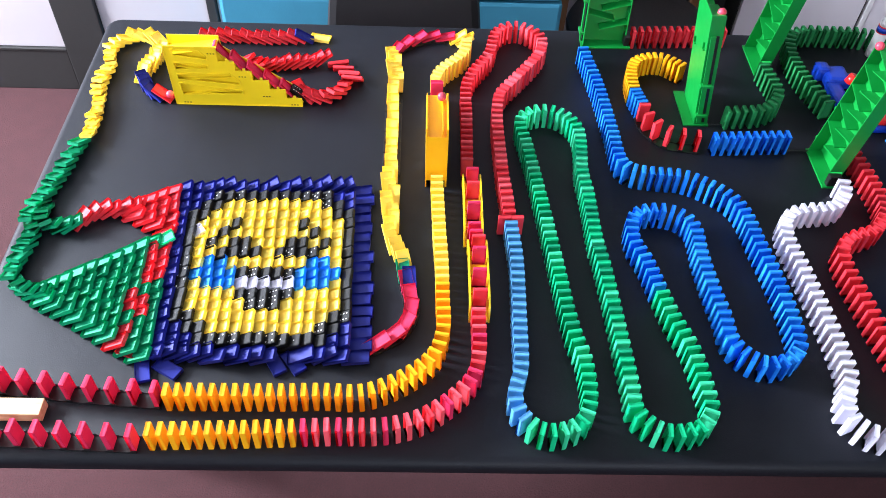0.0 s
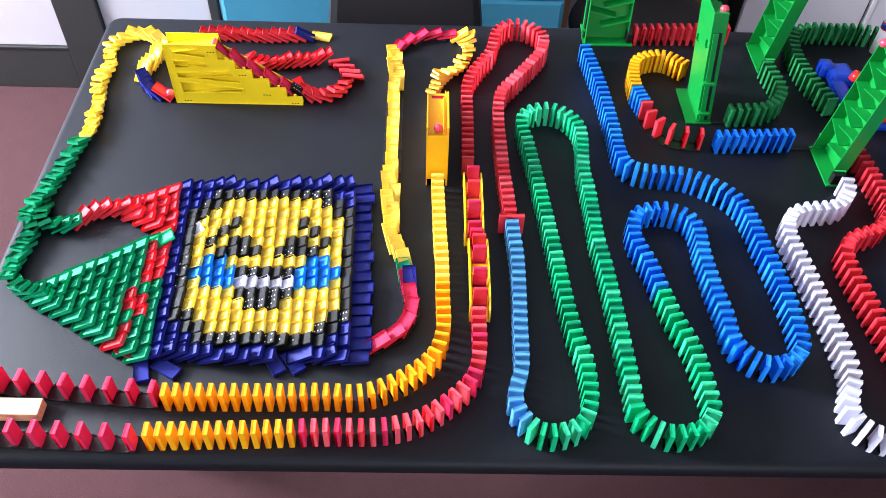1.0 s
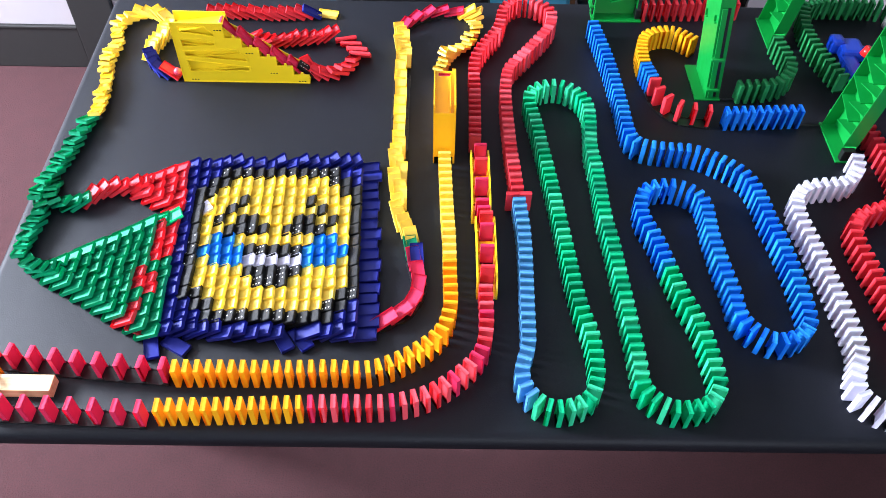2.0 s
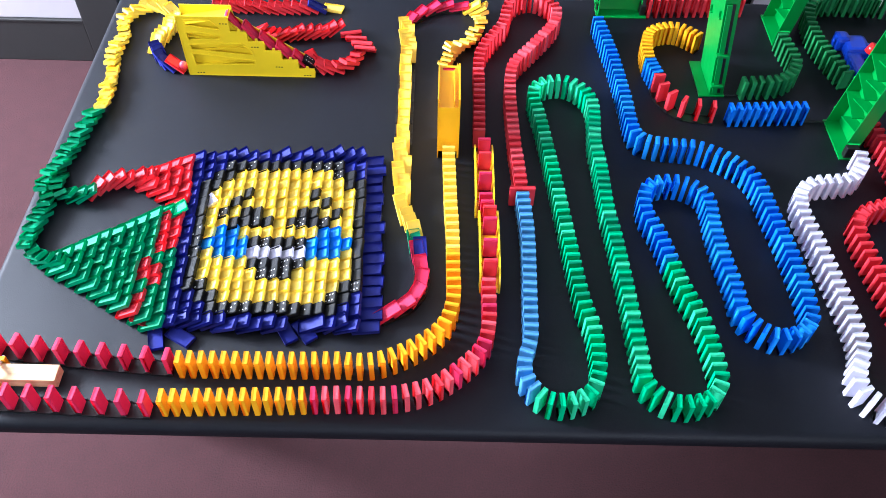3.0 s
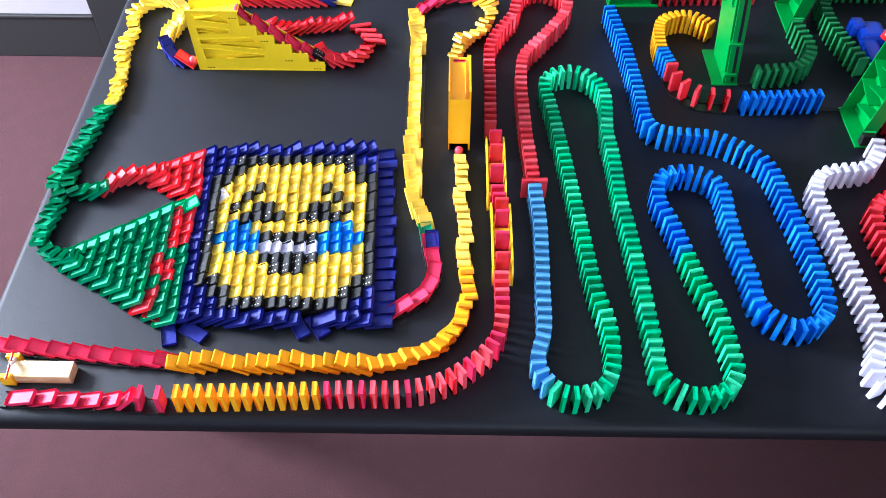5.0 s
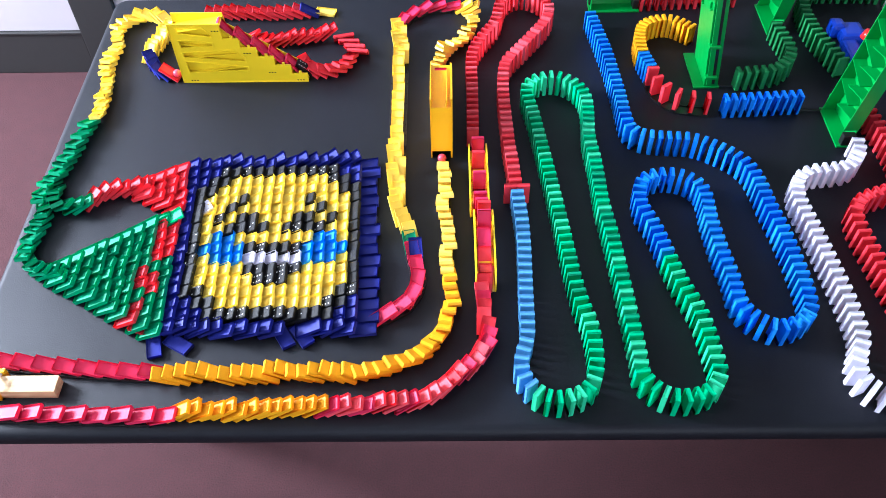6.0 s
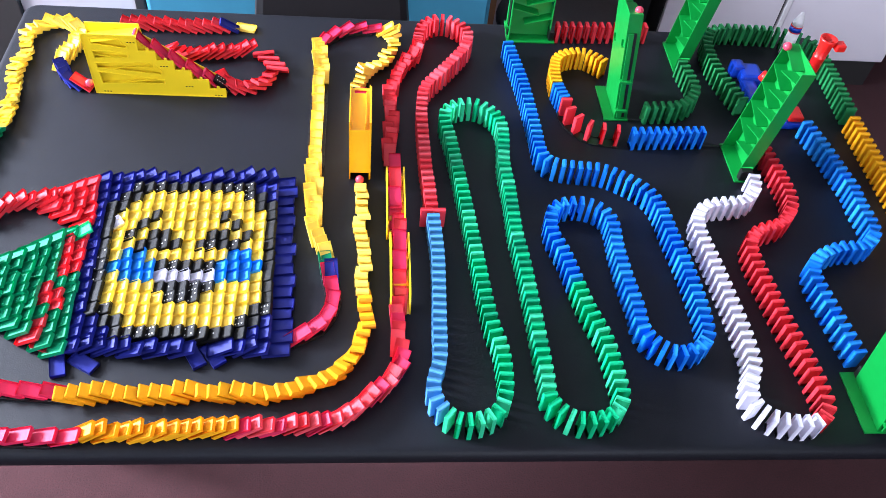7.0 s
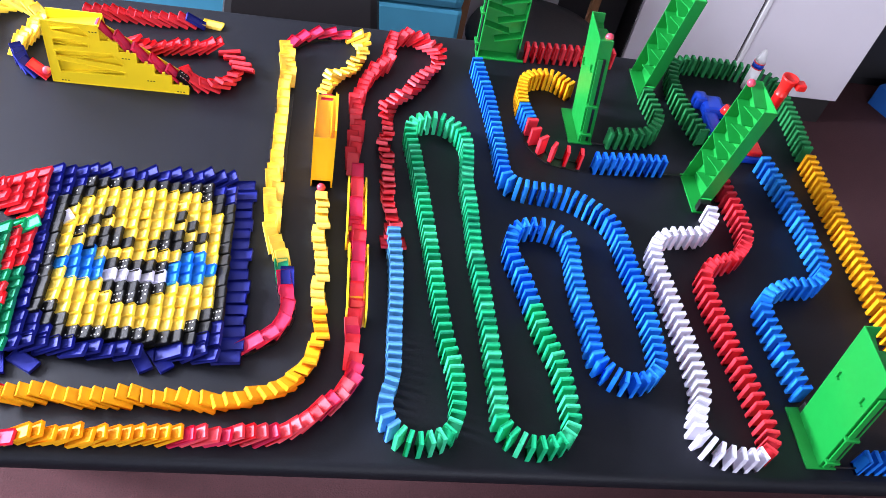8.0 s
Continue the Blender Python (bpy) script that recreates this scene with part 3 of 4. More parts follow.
def wedge(apex, top, bottom, cols, colors, group):
    """A triangular field that widens from its apex, one more domino in each line."""
    a, t, b = Vector(apex), Vector(top), Vector(bottom)
    for k in range(cols):
        f = k / (cols - 1)
        p, q = a.lerp(t, f), a.lerp(b, f)
        n = max(1, round((p - q).length / 0.0245) + 1)
        for i in range(n):
            w = p.lerp(q, i / max(1, n - 1))
            tile(colors(k, i, n), w.x - 0.034 + rng.uniform(-0.0015, 0.0015), w.y - 0.009 + rng.uniform(-0.001, 0.001), rng.uniform(-5, 5) + 8 * (0.5 - i / max(1, n - 1)) * (1 - f), lean(0.0200) + rng.uniform(-3, 2), group)


def green_colors(k, i, n):
    red = k == 10 and i < 5 or k == 9 and (1 <= i < 5 or i in (6, 7)) or k == 8 and i in (5, 6, 8, 9)
    return "R" if red else "G"


wedge((-0.578, 1.040), (-0.380, 1.178), (-0.364, 0.912), 11, green_colors, "green and red wedge")
wedge((-0.470, 1.248), (-0.388, 1.298), (-0.378, 1.196), 5, lambda k, i, n: "R", "red wedge")

# single dominoes that lie flat


def flat(color, x, y, yaw, tray_up, group, z=T):
    m = pose(x, y, z + DD / 2, 0, 90 if tray_up else -90, 0)
    m = pose(x, y, z + DD / 2, 0, 0, yaw) @ pose(0, 0, 0, 0, 90 if tray_up else -90, 0) @ pose(0, 0, -DH / 2)
    domino(color, m, f"{NAMES[color]} plastic domino lying flat on the table", group)


flat("lemon", -0.155, 1.831, -12, True, "loose dominoes")
flat("red", -0.389, 0.913, -20, True, "loose dominoes", T + 0.004)
domino("white", tipped(-0.356, 1.158, 35, 74, T + 0.006), "white plastic domino askew on the edge of the picture field", "loose dominoes")
domino("mint", tipped(-0.408, 1.140, 24, 70, T + 0.012), "mint green plastic domino askew on top of the wedge", "loose dominoes")
flat("navy", -0.364, 0.879, -75, True, "loose dominoes")
flat("navy", -0.323, 0.882, -30, True, "loose dominoes")
flat("navy", -0.146, 0.896, -58, True, "loose dominoes")
flat("navy", -0.115, 0.898, -52, True, "loose dominoes")

# ---- rows that topple ----
toppling(A, 0.0165, "lemon", "short yellow row", ramp_clock((0.0, -0.28), (0.05, -0.12), (0.20, 0.28)), jitter=14)


def b_colors(x, y, s):
    return "lemon" if s < 0.27 else "amber"


toppling(B, 0.0183, b_colors, "inner yellow row", ramp_clock((0.0, 3.45), (0.14, 3.55), (0.31, 3.74), (0.55, 3.86), (0.60, 3.95), (0.67, 4.03), (0.77, 4.13), (0.88, 4.23)), back=True, jitter=5, slide=0.0032)
toppling(Brail, 0.0362, "crimson", "inner red row on a rail", ramp_clock((0.0, 4.25), (0.29, 4.58)), jitter=1.5)
toppling(Crail, 0.0362, "crimson", "outer red row on a rail", ramp_clock((0.0, 4.66), (0.253, 4.96)), jitter=1.5)
toppling(C, 0.0183, lambda x, y, s: "amber" if s < 0.228 else ["coral", "coral", "red", "crimson"], "outer yellow and red row", ramp_clock((0.0, 4.97), (0.27, 5.24), (0.34, 5.34), (0.43, 5.43), (0.64, 5.72)), slide=0.002)
toppling(D, 0.0177, ["red", "red", "coral"], "red row round the bend", ramp_clock((0.0, 6.40), (0.38, 6.90), (0.68, 7.32), (0.85, 7.53), (1.00, 7.66), (1.22, 7.81)), jitter=9, slide=0.0035, time=0.17)
for x in (0.257, 0.2815):
    up = tipped(x, 1.2065, -88, 0)
    ob = domino("red", up, "red plastic domino standing side by side with another", "pair across the row")
    MOVES.append((ob, [(0.0, up), (7.80, up), (7.88, tipped(x, 1.2065, -88, 16)), (8.0, tipped(x, 1.2065, -88, 62))]))

# ---- black rails under spaced dominoes ----


def rail(path, gap, label, half=0.0135, thick=0.0012):
    r = thing("domino_rail", pose(0, 0, 0), label, "domino rail")
    line = spline(path)
    bm = bmesh.new()
    for a, b in zip(line, line[1:]):
        d = (b - a).normalized()
        nrm = Vector((-d.y, d.x))
        for side in (-1, 1):
            c0, c1 = a + nrm * half * side, b + nrm * half * side
            vs = [bm.verts.new((p.x + nrm.x * w, p.y + nrm.y * w, T + h)) for p in (c0, c1) for w, h in ((-thick, 0.0), (thick, 0.0), (thick, 0.0035), (-thick, 0.0035))]
            for q in ((0, 1, 5, 4), (1, 2, 6, 5), (2, 3, 7, 6), (3, 0, 4, 7)):
                bm.faces.new([vs[i] for i in q])
        vs = [bm.verts.new((p.x + nrm.x * w, p.y + nrm.y * w, T + 0.0012)) for p in (a, b) for w in (0.001 - half, half - 0.001)]
        bm.faces.new((vs[0], vs[1], vs[3], vs[2]))
    part("strip", bm, M_RAIL, r)
    clip_bm = bmesh.new()
    add_box(clip_bm, -0.006, -0.001, 0.0, 0.006, 0.001, 0.006)
    clip = mesh_of("clip", clip_bm, M_RAIL)
    for x, y, yaw, s in spaced(path, gap):
        for side in (-half - 0.0003, half + 0.0003):
            c = new("clip", clip)
            c.matrix_world = pose(x, y, T, 0, 0, yaw) @ pose(0, side, 0)
            c.parent = r


rail(Brail, 0.0362, "thin black plastic domino rail holding crimson dominoes")
rail(Crail, 0.0362, "thin black plastic domino rail holding crimson dominoes")
rail(RR, 0.0310, "curved black plastic domino rail")
rail(LMr2, 0.0330, "curved black plastic domino rail under toppled crimson dominoes")
rail(LMred, 0.0330, "curved black plastic domino rail under toppled crimson dominoes")
rail([(0.032, 1.60), (0.032, 1.50), (0.033, 1.365)], 0.0330, "straight black plastic domino rail under toppled yellow dominoes", 0.0165, 0.0022)

# ---- balls ----


def ball_mesh():
    bm = bmesh.new()
    bmesh.ops.create_uvsphere(bm, u_segments=24, v_segments=14, radius=0.0088)
    return mesh_of("ball", bm, M_BALL, True)


BALL = ball_mesh()


def ball(x, y, z, label):
    ob = new("ball", BALL)
    ob.matrix_world = pose(x, y, z)
    return tagged(ob, label, "ball", "pink balls")


# ---- green zigzag towers ----
TW, TD, TH, LEAN_BACK = 0.103, 0.030, 0.280, 0.125


def tower(m, foot_side, label, mirror=False):
    """u along the width, v from the open side to the closed back, which it leans to."""
    tw = thing("zigzag_tower", m, label, "marble tower", "green zigzag towers")

    def sheared(bm):
        for v in bm.verts:
            v.co.y += LEAN_BACK * v.co.z
        return bm
    w = 0.0022
    bm = bmesh.new()
    add_box(bm, 0, TD - w, 0.004, TW, TD, TH, 0.0006)
    part("back_panel", sheared(bm), M_TOWER, tw)
    for u, z0 in ((0, 0.004), (TW - w, 0.034)):
        bm = bmesh.new()
        add_box(bm, u, 0, z0, u + w, TD - w, TH, 0.0006)
        part("side_wall", sheared(bm), M_TOWER, tw)
    bm = bmesh.new()
    y0, y1 = (-0.004, TD + 0.004) if foot_side < 0 else (-0.002, TD + 0.024)
    add_box(bm, -0.004, y0, 0.0, TW + 0.014, y1, 0.004, 0.0008)
    part("foot_plate", bm, M_TOWER, tw)
    steps = 5
    for k in range(steps):
        zc = 0.05 + k * 0.048
        for flip in (0, 1):
            bm = bmesh.new()
            z = zc + flip * 0.024
            a, b = (w, TW * 0.66) if flip else (TW * 0.34, TW - w)
            za, zb = (z + 0.012, z - 0.004) if flip else (z - 0.004, z + 0.012)
            add_prism(bm, [(a, za), (b, zb), (b, zb + 0.0018), (a, za + 0.0018)], 0.001, TD - w)
            part("ramp", sheared(bm), M_TOWER, tw)
    for u0, z in ((TW * 0.82, 0.168), (TW * 0.16, 0.199)):
        bm = bmesh.new()
        add_box(bm, u0 - 0.0012, TD, z - 0.008, u0 + 0.0012, TD + 0.0045, z + 0.008, 0.0004)
        add_box(bm, u0 - 0.0065, TD, z - 0.0082, u0 - 0.0013, TD + 0.0045, z - 0.0058, 0.0004)
        part("clip", sheared(bm), M_TOWER, tw)
    # pull rod along the narrow side, with its guides
    bm = bmesh.new()
    add_box(bm, -0.0035, TD * 0.28, 0.012, -0.0005, TD * 0.5, 0.235, 0.0004)
    part("rod", sheared(bm), M_RAIL, tw, "black push rod")
    bm = bmesh.new()
    add_box(bm, -0.006, TD * 0.52, 0.010, -0.003, TD * 0.88, 0.235, 0.0005)
    part("rod_cover", sheared(bm), M_TOWER, tw)
    for z in (0.03, 0.11):
        bm = bmesh.new()
        add_box(bm, -0.011, TD * 0.2, z, 0.0, TD * 1.05, z + 0.006, 0.0008)
        part("guide", sheared(bm), M_TOWER, tw)
    bm = bmesh.new()
    add_box(bm, TW - 0.002, 0.004, 0.004, TW + 0.012, TD, 0.03, 0.002)
    part("trigger", bm, M_RAIL, tw, "black rubber trigger flap")
    return tw


def axes(x, y, u, v):
    return Matrix(((u[0], v[0], 0, x), (u[1], v[1], 0, y), (0, 0, 1, T), (0, 0, 0, 1)))


tower(axes(0.936, 1.466, (0, -1), (1, 0)), -1, "green plastic zigzag marble tower beside the white row")
tower(axes(0.731, 1.543, (0, 1), (-1, 0)), 1, "green plastic zigzag marble tower beside the yellow loop")
tower(axes(0.888, 1.843, (0, -1), (1, 0)), -1, "green plastic zigzag marble tower at the table's far edge")
tower(axes(1.046, 0.752, (0, 1), (-1, 0)), 1, "green plastic zigzag marble tower at the table's near corner")
tower(axes(0.484, 1.826, (1, 0), (0, 1)), -1, "green plastic zigzag marble tower open to the front")
ball(0.972, 1.455, T + 0.280, "pink ball waiting on top of a green tower")
ball(0.690, 1.560, T + 0.278, "pink ball waiting on top of a green tower")
for x0, x1, y in ((0.879, 0.935, 1.462), (0.735, 0.770, 1.543), (1.045, 1.09, 0.752)):
    bm = bmesh.new()
    add_tube(bm, [((x0, y, T + 0.003), 0.0016, (1, 0, 0)), ((x1, y, T + 0.003), 0.0016, (1, 0, 0))], 8)
    tagged(part("push_wire", bm, M_RAIL), "thin black wire from a row to a tower", "wire")

# ---- yellow staircase toys ----
SL, SH, SD = 0.279, 0.154, 0.042
STEP = (SL - 0.11) / 5


def step_top(k):
    return 0.0225 + 0.0235 * k


def stair_outline():
    pts = [(0, 0), (SL, 0)]
    for k in range(5):
        z = step_top(k)
        x = SL - STEP * k
        pts += [(x, z), (x - STEP * 0.38, z), (x - STEP * 0.38, z + 0.006), (x - STEP * 0.55, z + 0.006), (x - STEP * 0.55, z), (x - STEP, z)]
    return pts + [(0.11, SH), (0, SH)]


def plate(outline, holes, y0, y1):
    bm = bmesh.new()
    edges = []
    for loop in [outline] + holes:
        vs = [bm.verts.new((x, y0, z)) for x, z in loop]
        edges += [bm.edges.new((vs[i], vs[(i + 1) % len(vs)])) for i in range(len(vs))]
    bmesh.ops.triangle_fill(bm, use_beauty=True, use_dissolve=False, edges=edges)
    out = bmesh.ops.extrude_face_region(bm, geom=list(bm.faces))
    for v in out["geom"]:
        if isinstance(v, bmesh.types.BMVert):
            v.co.y = y1
    return bm


WINDOWS = [[(0.019, 0.131), (0.087, 0.122), (0.087, 0.128), (0.070, 0.143), (0.017, 0.143)],
           [(0.018, 0.095), (0.085, 0.098), (0.085, 0.105), (0.050, 0.112), (0.016, 0.112)],
           [(0.018, 0.070), (0.147, 0.057), (0.147, 0.069), (0.126, 0.086), (0.018, 0.081)],
           [(0.021, 0.029), (0.149, 0.033), (0.149, 0.041), (0.019, 0.058)]]
SLOTS = ((0.092, 0.136), (0.020, 0.006), (0.196, 0.026), (0.256, 0.0045), (0.150, 0.078))


def staircase(m, mat, label):
    st = thing("staircase_toy", m, label, "domino toy", "yellow staircase toys")
    part("front_panel", plate(stair_outline(), WINDOWS, 0.0, 0.0022), mat, st)
    for w in WINDOWS:
        cx, cz = sum(p[0] for p in w) / len(w), sum(p[1] for p in w) / len(w)
        big = [(cx + (x - cx) * 1.03 + math.copysign(0.0015, x - cx), cz + (z - cz) * 1.05 + math.copysign(0.0015, z - cz)) for x, z in w]
        part("window_rim", plate(big, [w], -0.0016, 0.0), mat, st)
    for u, z in SLOTS:
        for du in (0.0, 0.0062, 0.0124):
            bm = bmesh.new()
            add_box(bm, u + du - 0.0018, -0.0004, z - 0.0011, u + du + 0.0018, 0.0005, z + 0.0011)
            part("slot", bm, M_RAIL, st, "small dark slot")
    # raised rim along the outline, stair side left open
    for x0, z0, x1, z1 in ((0.0, 0.0, 0.0016, SH), (0.0017, 0.0, SL, 0.0016), (0.0017, SH - 0.0016, 0.11, SH)):
        bm = bmesh.new()
        add_box(bm, x0, -0.0014, z0, x1, 0.0, z1, 0.0004)
        part("rim", bm, mat, st)
    part("back_panel", plate([(0, 0), (SL, 0), (SL, 0.014), (0.113, 0.128), (0.11, SH), (0, SH)], [], SD - 0.0022, SD), mat, st)
    bm = bmesh.new()
    add_prism(bm, [(0.004, 0.022), (0.165, 0.022), (0.165, 0.075), (0.10, 0.148), (0.004, 0.148)], 0.0090, 0.0106)
    part("lining", bm, mat, st)
    bm = bmesh.new()
    add_box(bm, 0.0, 0.0022, 0.0185, 0.0022, SD - 0.0022, SH - 0.02, 0.0004)
    part("end_wall", bm, mat, st)
    for k in range(5):
        bm = bmesh.new()
        z = step_top(k) - 0.012
        x = SL - STEP * k
        add_box(bm, x - STEP, 0.0022, max(0.0005, z - 0.022), x - 0.0003, SD - 0.0022, z, 0.0004)
        part("step", bm, mat, st)
    for pts in ([(0.002, 0.128), (0.11, 0.146), (0.11, 0.148), (0.002, 0.130)], [(0.016, 0.100), (0.095, 0.090), (0.095, 0.092), (0.016, 0.102)],
                [(0.002, 0.062), (0.16, 0.075), (0.16, 0.077), (0.002, 0.064)], [(0.002, 0.022), (0.17, 0.042), (0.17, 0.044), (0.002, 0.024)]):
        bm = bmesh.new()
        add_prism(bm, pts, 0.0022, SD - 0.0022)
        part("chute", bm, mat, st)
    return st


staircase(pose(-0.450, 1.577, T), M_TOY, "yellow plastic domino staircase toy with red dominoes toppled up its steps")
staircase(pose(0.146, 1.331, T, 0, 0, 90), M_AMBERTOY, "deep yellow plastic domino staircase toy seen from its tall end")


def stair_place(k):
    """Middle of step k, from the lowest, and its height."""
    return SL - STEP * (k + 0.62), step_top(k) - 0.012


for k in range(5):
    u, z = stair_place(k)
    domino("crimson", tipped(-0.1857 - 0.0340 * k, 1.577 + SD / 2 + 0.0006 * (k % 2), 180 + (k % 3 - 1) * 1.5, 39 - 2 * k, T + 0.0108 + 0.0235 * k), "crimson plastic domino toppled up a yellow staircase", "dominoes on the staircases")
    z += 0.008
    up = tipped(0.146 - SD / 2, 1.331 + u + (0.013 if k == 4 else 0.004), -90, 0, T + z)
    ob = domino("crimson", up, "crimson plastic domino on the steps of a yellow staircase", "dominoes on the staircases")
    t0 = 0.26 + 0.06 * k
    MOVES.append((ob, [(0.0, up), (t0, up)] + [(t0 + d, tipped(0.146 - SD / 2, 1.331 + u + (0.013 if k == 4 else 0.004), -90, a, T + z)) for d, a in ((0.06, 9), (0.12, 32), (0.17, 50))]
                  + [(8.0, tipped(0.146 - SD / 2, 1.331 + u + (0.013 if k == 4 else 0.004), -90, 50, T + z))]))
ball(-0.4635, 1.588, T + 0.0175, "pink ball resting on a fallen red domino by the staircase")
ob = new("black_domino", SOLID)
ob.matrix_world = tipped(-0.157, 1.577 + SD / 2, 174, 52)
tagged(ob, "black plastic domino leaning on the foot of the staircase", "domino", "dominoes on the staircases")
add_pips(ob, *PIPS[3])
run = ball(0.135, 1.425, T + 0.159, "pink ball that rolls through the yellow staircase toy")
MOVES.append((run, [(t, pose(x, y, T + z)) for t, x, y, z in ((0.0, 0.134, 1.425, 0.158), (0.50, 0.134, 1.425, 0.158), (0.65, 0.133, 1.410, 0.154), (0.90, 0.126, 1.352, 0.143), (1.00, 0.126, 1.344, 0.142),
    (1.20, 0.126, 1.350, 0.115), (1.60, 0.126, 1.425, 0.103), (2.10, 0.126, 1.355, 0.078), (2.60, 0.126, 1.470, 0.066), (3.15, 0.126, 1.370, 0.036), (3.35, 0.126, 1.335, 0.022), (3.45, 0.126, 1.322, 0.009), (8.0, 0.126, 1.321, 0.009))]))

# ---- yellow bridge of two arches ----
BR_PIECES = ((0.2035, 0.990, 1.168), (0.1975, 1.168, 1.346))


def bridge_level(x, y):
    for cx, y0, y1 in BR_PIECES:
        if y0 <= y <= y1:
            return T + 0.004 + 0.026 * math.sin(math.pi * (y - y0) / (y1 - y0)) ** 0.7
    return T + 0.004


def rail_top(y, y0, y1):
    return T + 0.010 + 0.034 * (1 - abs((2 * y - y0 - y1) / (y1 - y0)) ** 6) ** 0.5


ON_BRIDGE = [(0.2030, 1.014), (0.2030, 1.052), (0.2035, 1.102), (0.2040, 1.138), (0.2005, 1.160), (0.1980, 1.178), (0.1975, 1.218), (0.1970, 1.268), (0.1975, 1.318)]
for cx, y0, y1 in BR_PIECES:
    br = thing("bridge", pose(0, 0, 0), "arched yellow plastic domino bridge carrying red dominoes", "domino bridge", "bridges")
    ys = [y0 + (y1 - y0) * (0.5 - 0.5 * math.cos(math.pi * i / 28)) for i in range(29)]
    bm = bmesh.new()
    rows = [[bm.verts.new((cx + s * 0.0155, y, bridge_level(cx, min(max(y, y0 + 1e-4), y1 - 1e-4)) - d)) for y in ys] for s, d in ((-1, 0), (1, 0), (1, 0.003), (-1, 0.003))]
    for a, b in zip(rows, rows[1:] + rows[:1]):
        for i in range(28):
            bm.faces.new((a[i], a[i + 1], b[i + 1], b[i]))
    part("deck", bm, M_AMBERTOY, br)
    stops = [y0] + [y for x, y in ON_BRIDGE if y0 < y < y1] + [y1]
    for ya, yb in zip(stops, stops[1:]):
        if yb - ya > 0.032:
            bm = bmesh.new()
            z = bridge_level(cx, (ya + yb) / 2)
            add_box(bm, cx - 0.0152, ya + 0.019, z - 0.001, cx + 0.0152, yb - 0.006, z + 0.006, 0.002)
            part("deck_step", bm, M_AMBERTOY, br)
    for s in (-1, 1):
        bm = bmesh.new()
        out = []
        for x in (cx + s * 0.0158, cx + s * 0.0186):
            top = [bm.verts.new((x, y, rail_top(y, y0, y1))) for y in ys]
            low = [bm.verts.new((x, y, T if i < 7 or i > 21 else T + 0.022)) for i, y in enumerate(ys)]
            out.append((top, low))
        (t0, l0), (t1, l1) = out
        for i in range(28):
            for q in ((t0[i], t0[i + 1], l0[i + 1], l0[i]), (t1[i], t1[i + 1], l1[i + 1], l1[i]), (t0[i], t0[i + 1], t1[i + 1], t1[i]), (l0[i], l0[i + 1], l1[i + 1], l1[i])):
                bm.faces.new(q)
        for i in (0, 28):
            bm.faces.new((t0[i], t1[i], l1[i], l0[i]))
        part("side_rail", bm, M_TOY, br)
toppling(None, 0.0370, ["crimson", "red", "crimson"], "red dominoes on the bridge", ramp_clock((0.0, 5.76), (0.15, 5.98), (0.31, 6.30)), jitter=2, level=bridge_level, angle=68,
         places=[(x, y, 91, y - 1.014) for x, y in ON_BRIDGE])

# ---- wooden block and rubber-band striker at the table's end ----
bm = bmesh.new()
add_box(bm, -0.600, 0.783, T, -0.500, 0.813, T + 0.021, 0.001)
tagged(part("wood_block", bm, M_PINE), "pale pine wooden block lying on the table", "wood block")
st = thing("striker", pose(-0.600, 0.800, T), "small striker of yellow, white and orange toy rods", "striker")
bm = bmesh.new()
add_tube(bm, [((0.0, 0.030, 0.012), 0.0035, (0, -1, 0.6)), ((0.006, -0.002, 0.034), 0.0035, (0, -1, 0.6))], 10)
part("rod", bm, M_WHITE, st, "white rod")
bm = bmesh.new()
add_tube(bm, [((0.004, -0.026, 0.028), 0.002, (0, 1, 0.2)), ((0.004, 0.018, 0.036), 0.002, (0, 1, 0.2))], 8)
part("lever", bm, M_TOYRED, st, "orange-red lever")
for y in (-0.018, 0.020):
    bm = bmesh.new()
    add_box(bm, -0.012, y - 0.004, 0.0, 0.010, y + 0.004, 0.026, 0.001)
    part("bracket", bm, M_AMBERTOY, st)

# ---- rocket and cannon behind the tower ----
bm = bmesh.new()
rk = thing("toy_rocket", pose(1.200, 1.824, T), "white toy rocket with red and blue bands", "toy rocket")
part_rings = [((0, 0, 0.0), 0.0145, (0, 0, 1)), ((0, 0, 0.067), 0.0145, (0, 0, 1))]
add_tube(bm, part_rings, 20)
part("body", bm, M_WHITE, rk, "", True)
for z0, z1, mt in ((0.0675, 0.070, M_TOYRED), (0.0705, 0.083, M_TOYBLUE), (0.0835, 0.0855, M_TOYRED)):
    bm = bmesh.new()
    add_tube(bm, [((0, 0, z0), 0.0151, (0, 0, 1)), ((0, 0, z1), 0.0148, (0, 0, 1))], 20)
    part("band", bm, mt, rk, "", True)
bm = bmesh.new()
add_tube(bm, [((0, 0, 0.086), 0.0142, (0, 0, 1)), ((0, 0, 0.100), 0.0116, (0, 0, 1)), ((0, 0, 0.112), 0.0074, (0, 0, 1)), ((0, 0, 0.121), 0.0030, (0, 0, 1))], 20)
part("nose", bm, M_WHITE, rk, "", True)

cn = thing("toy_launcher", pose(1.115, 1.575, T), "blue and red plastic toy launcher with an upright red tube", "toy launcher")
bm = bmesh.new()
add_box(bm, -0.050, -0.048, 0.0, 0.030, 0.03, 0.016, 0.006)
part("base", bm, M_TOYBLUE, cn)
bm = bmesh.new()
add_box(bm, -0.078, 0.02, 0.0, -0.042, 0.11, 0.022, 0.008)
part("side_arm", bm, M_TOYBLUE, cn)
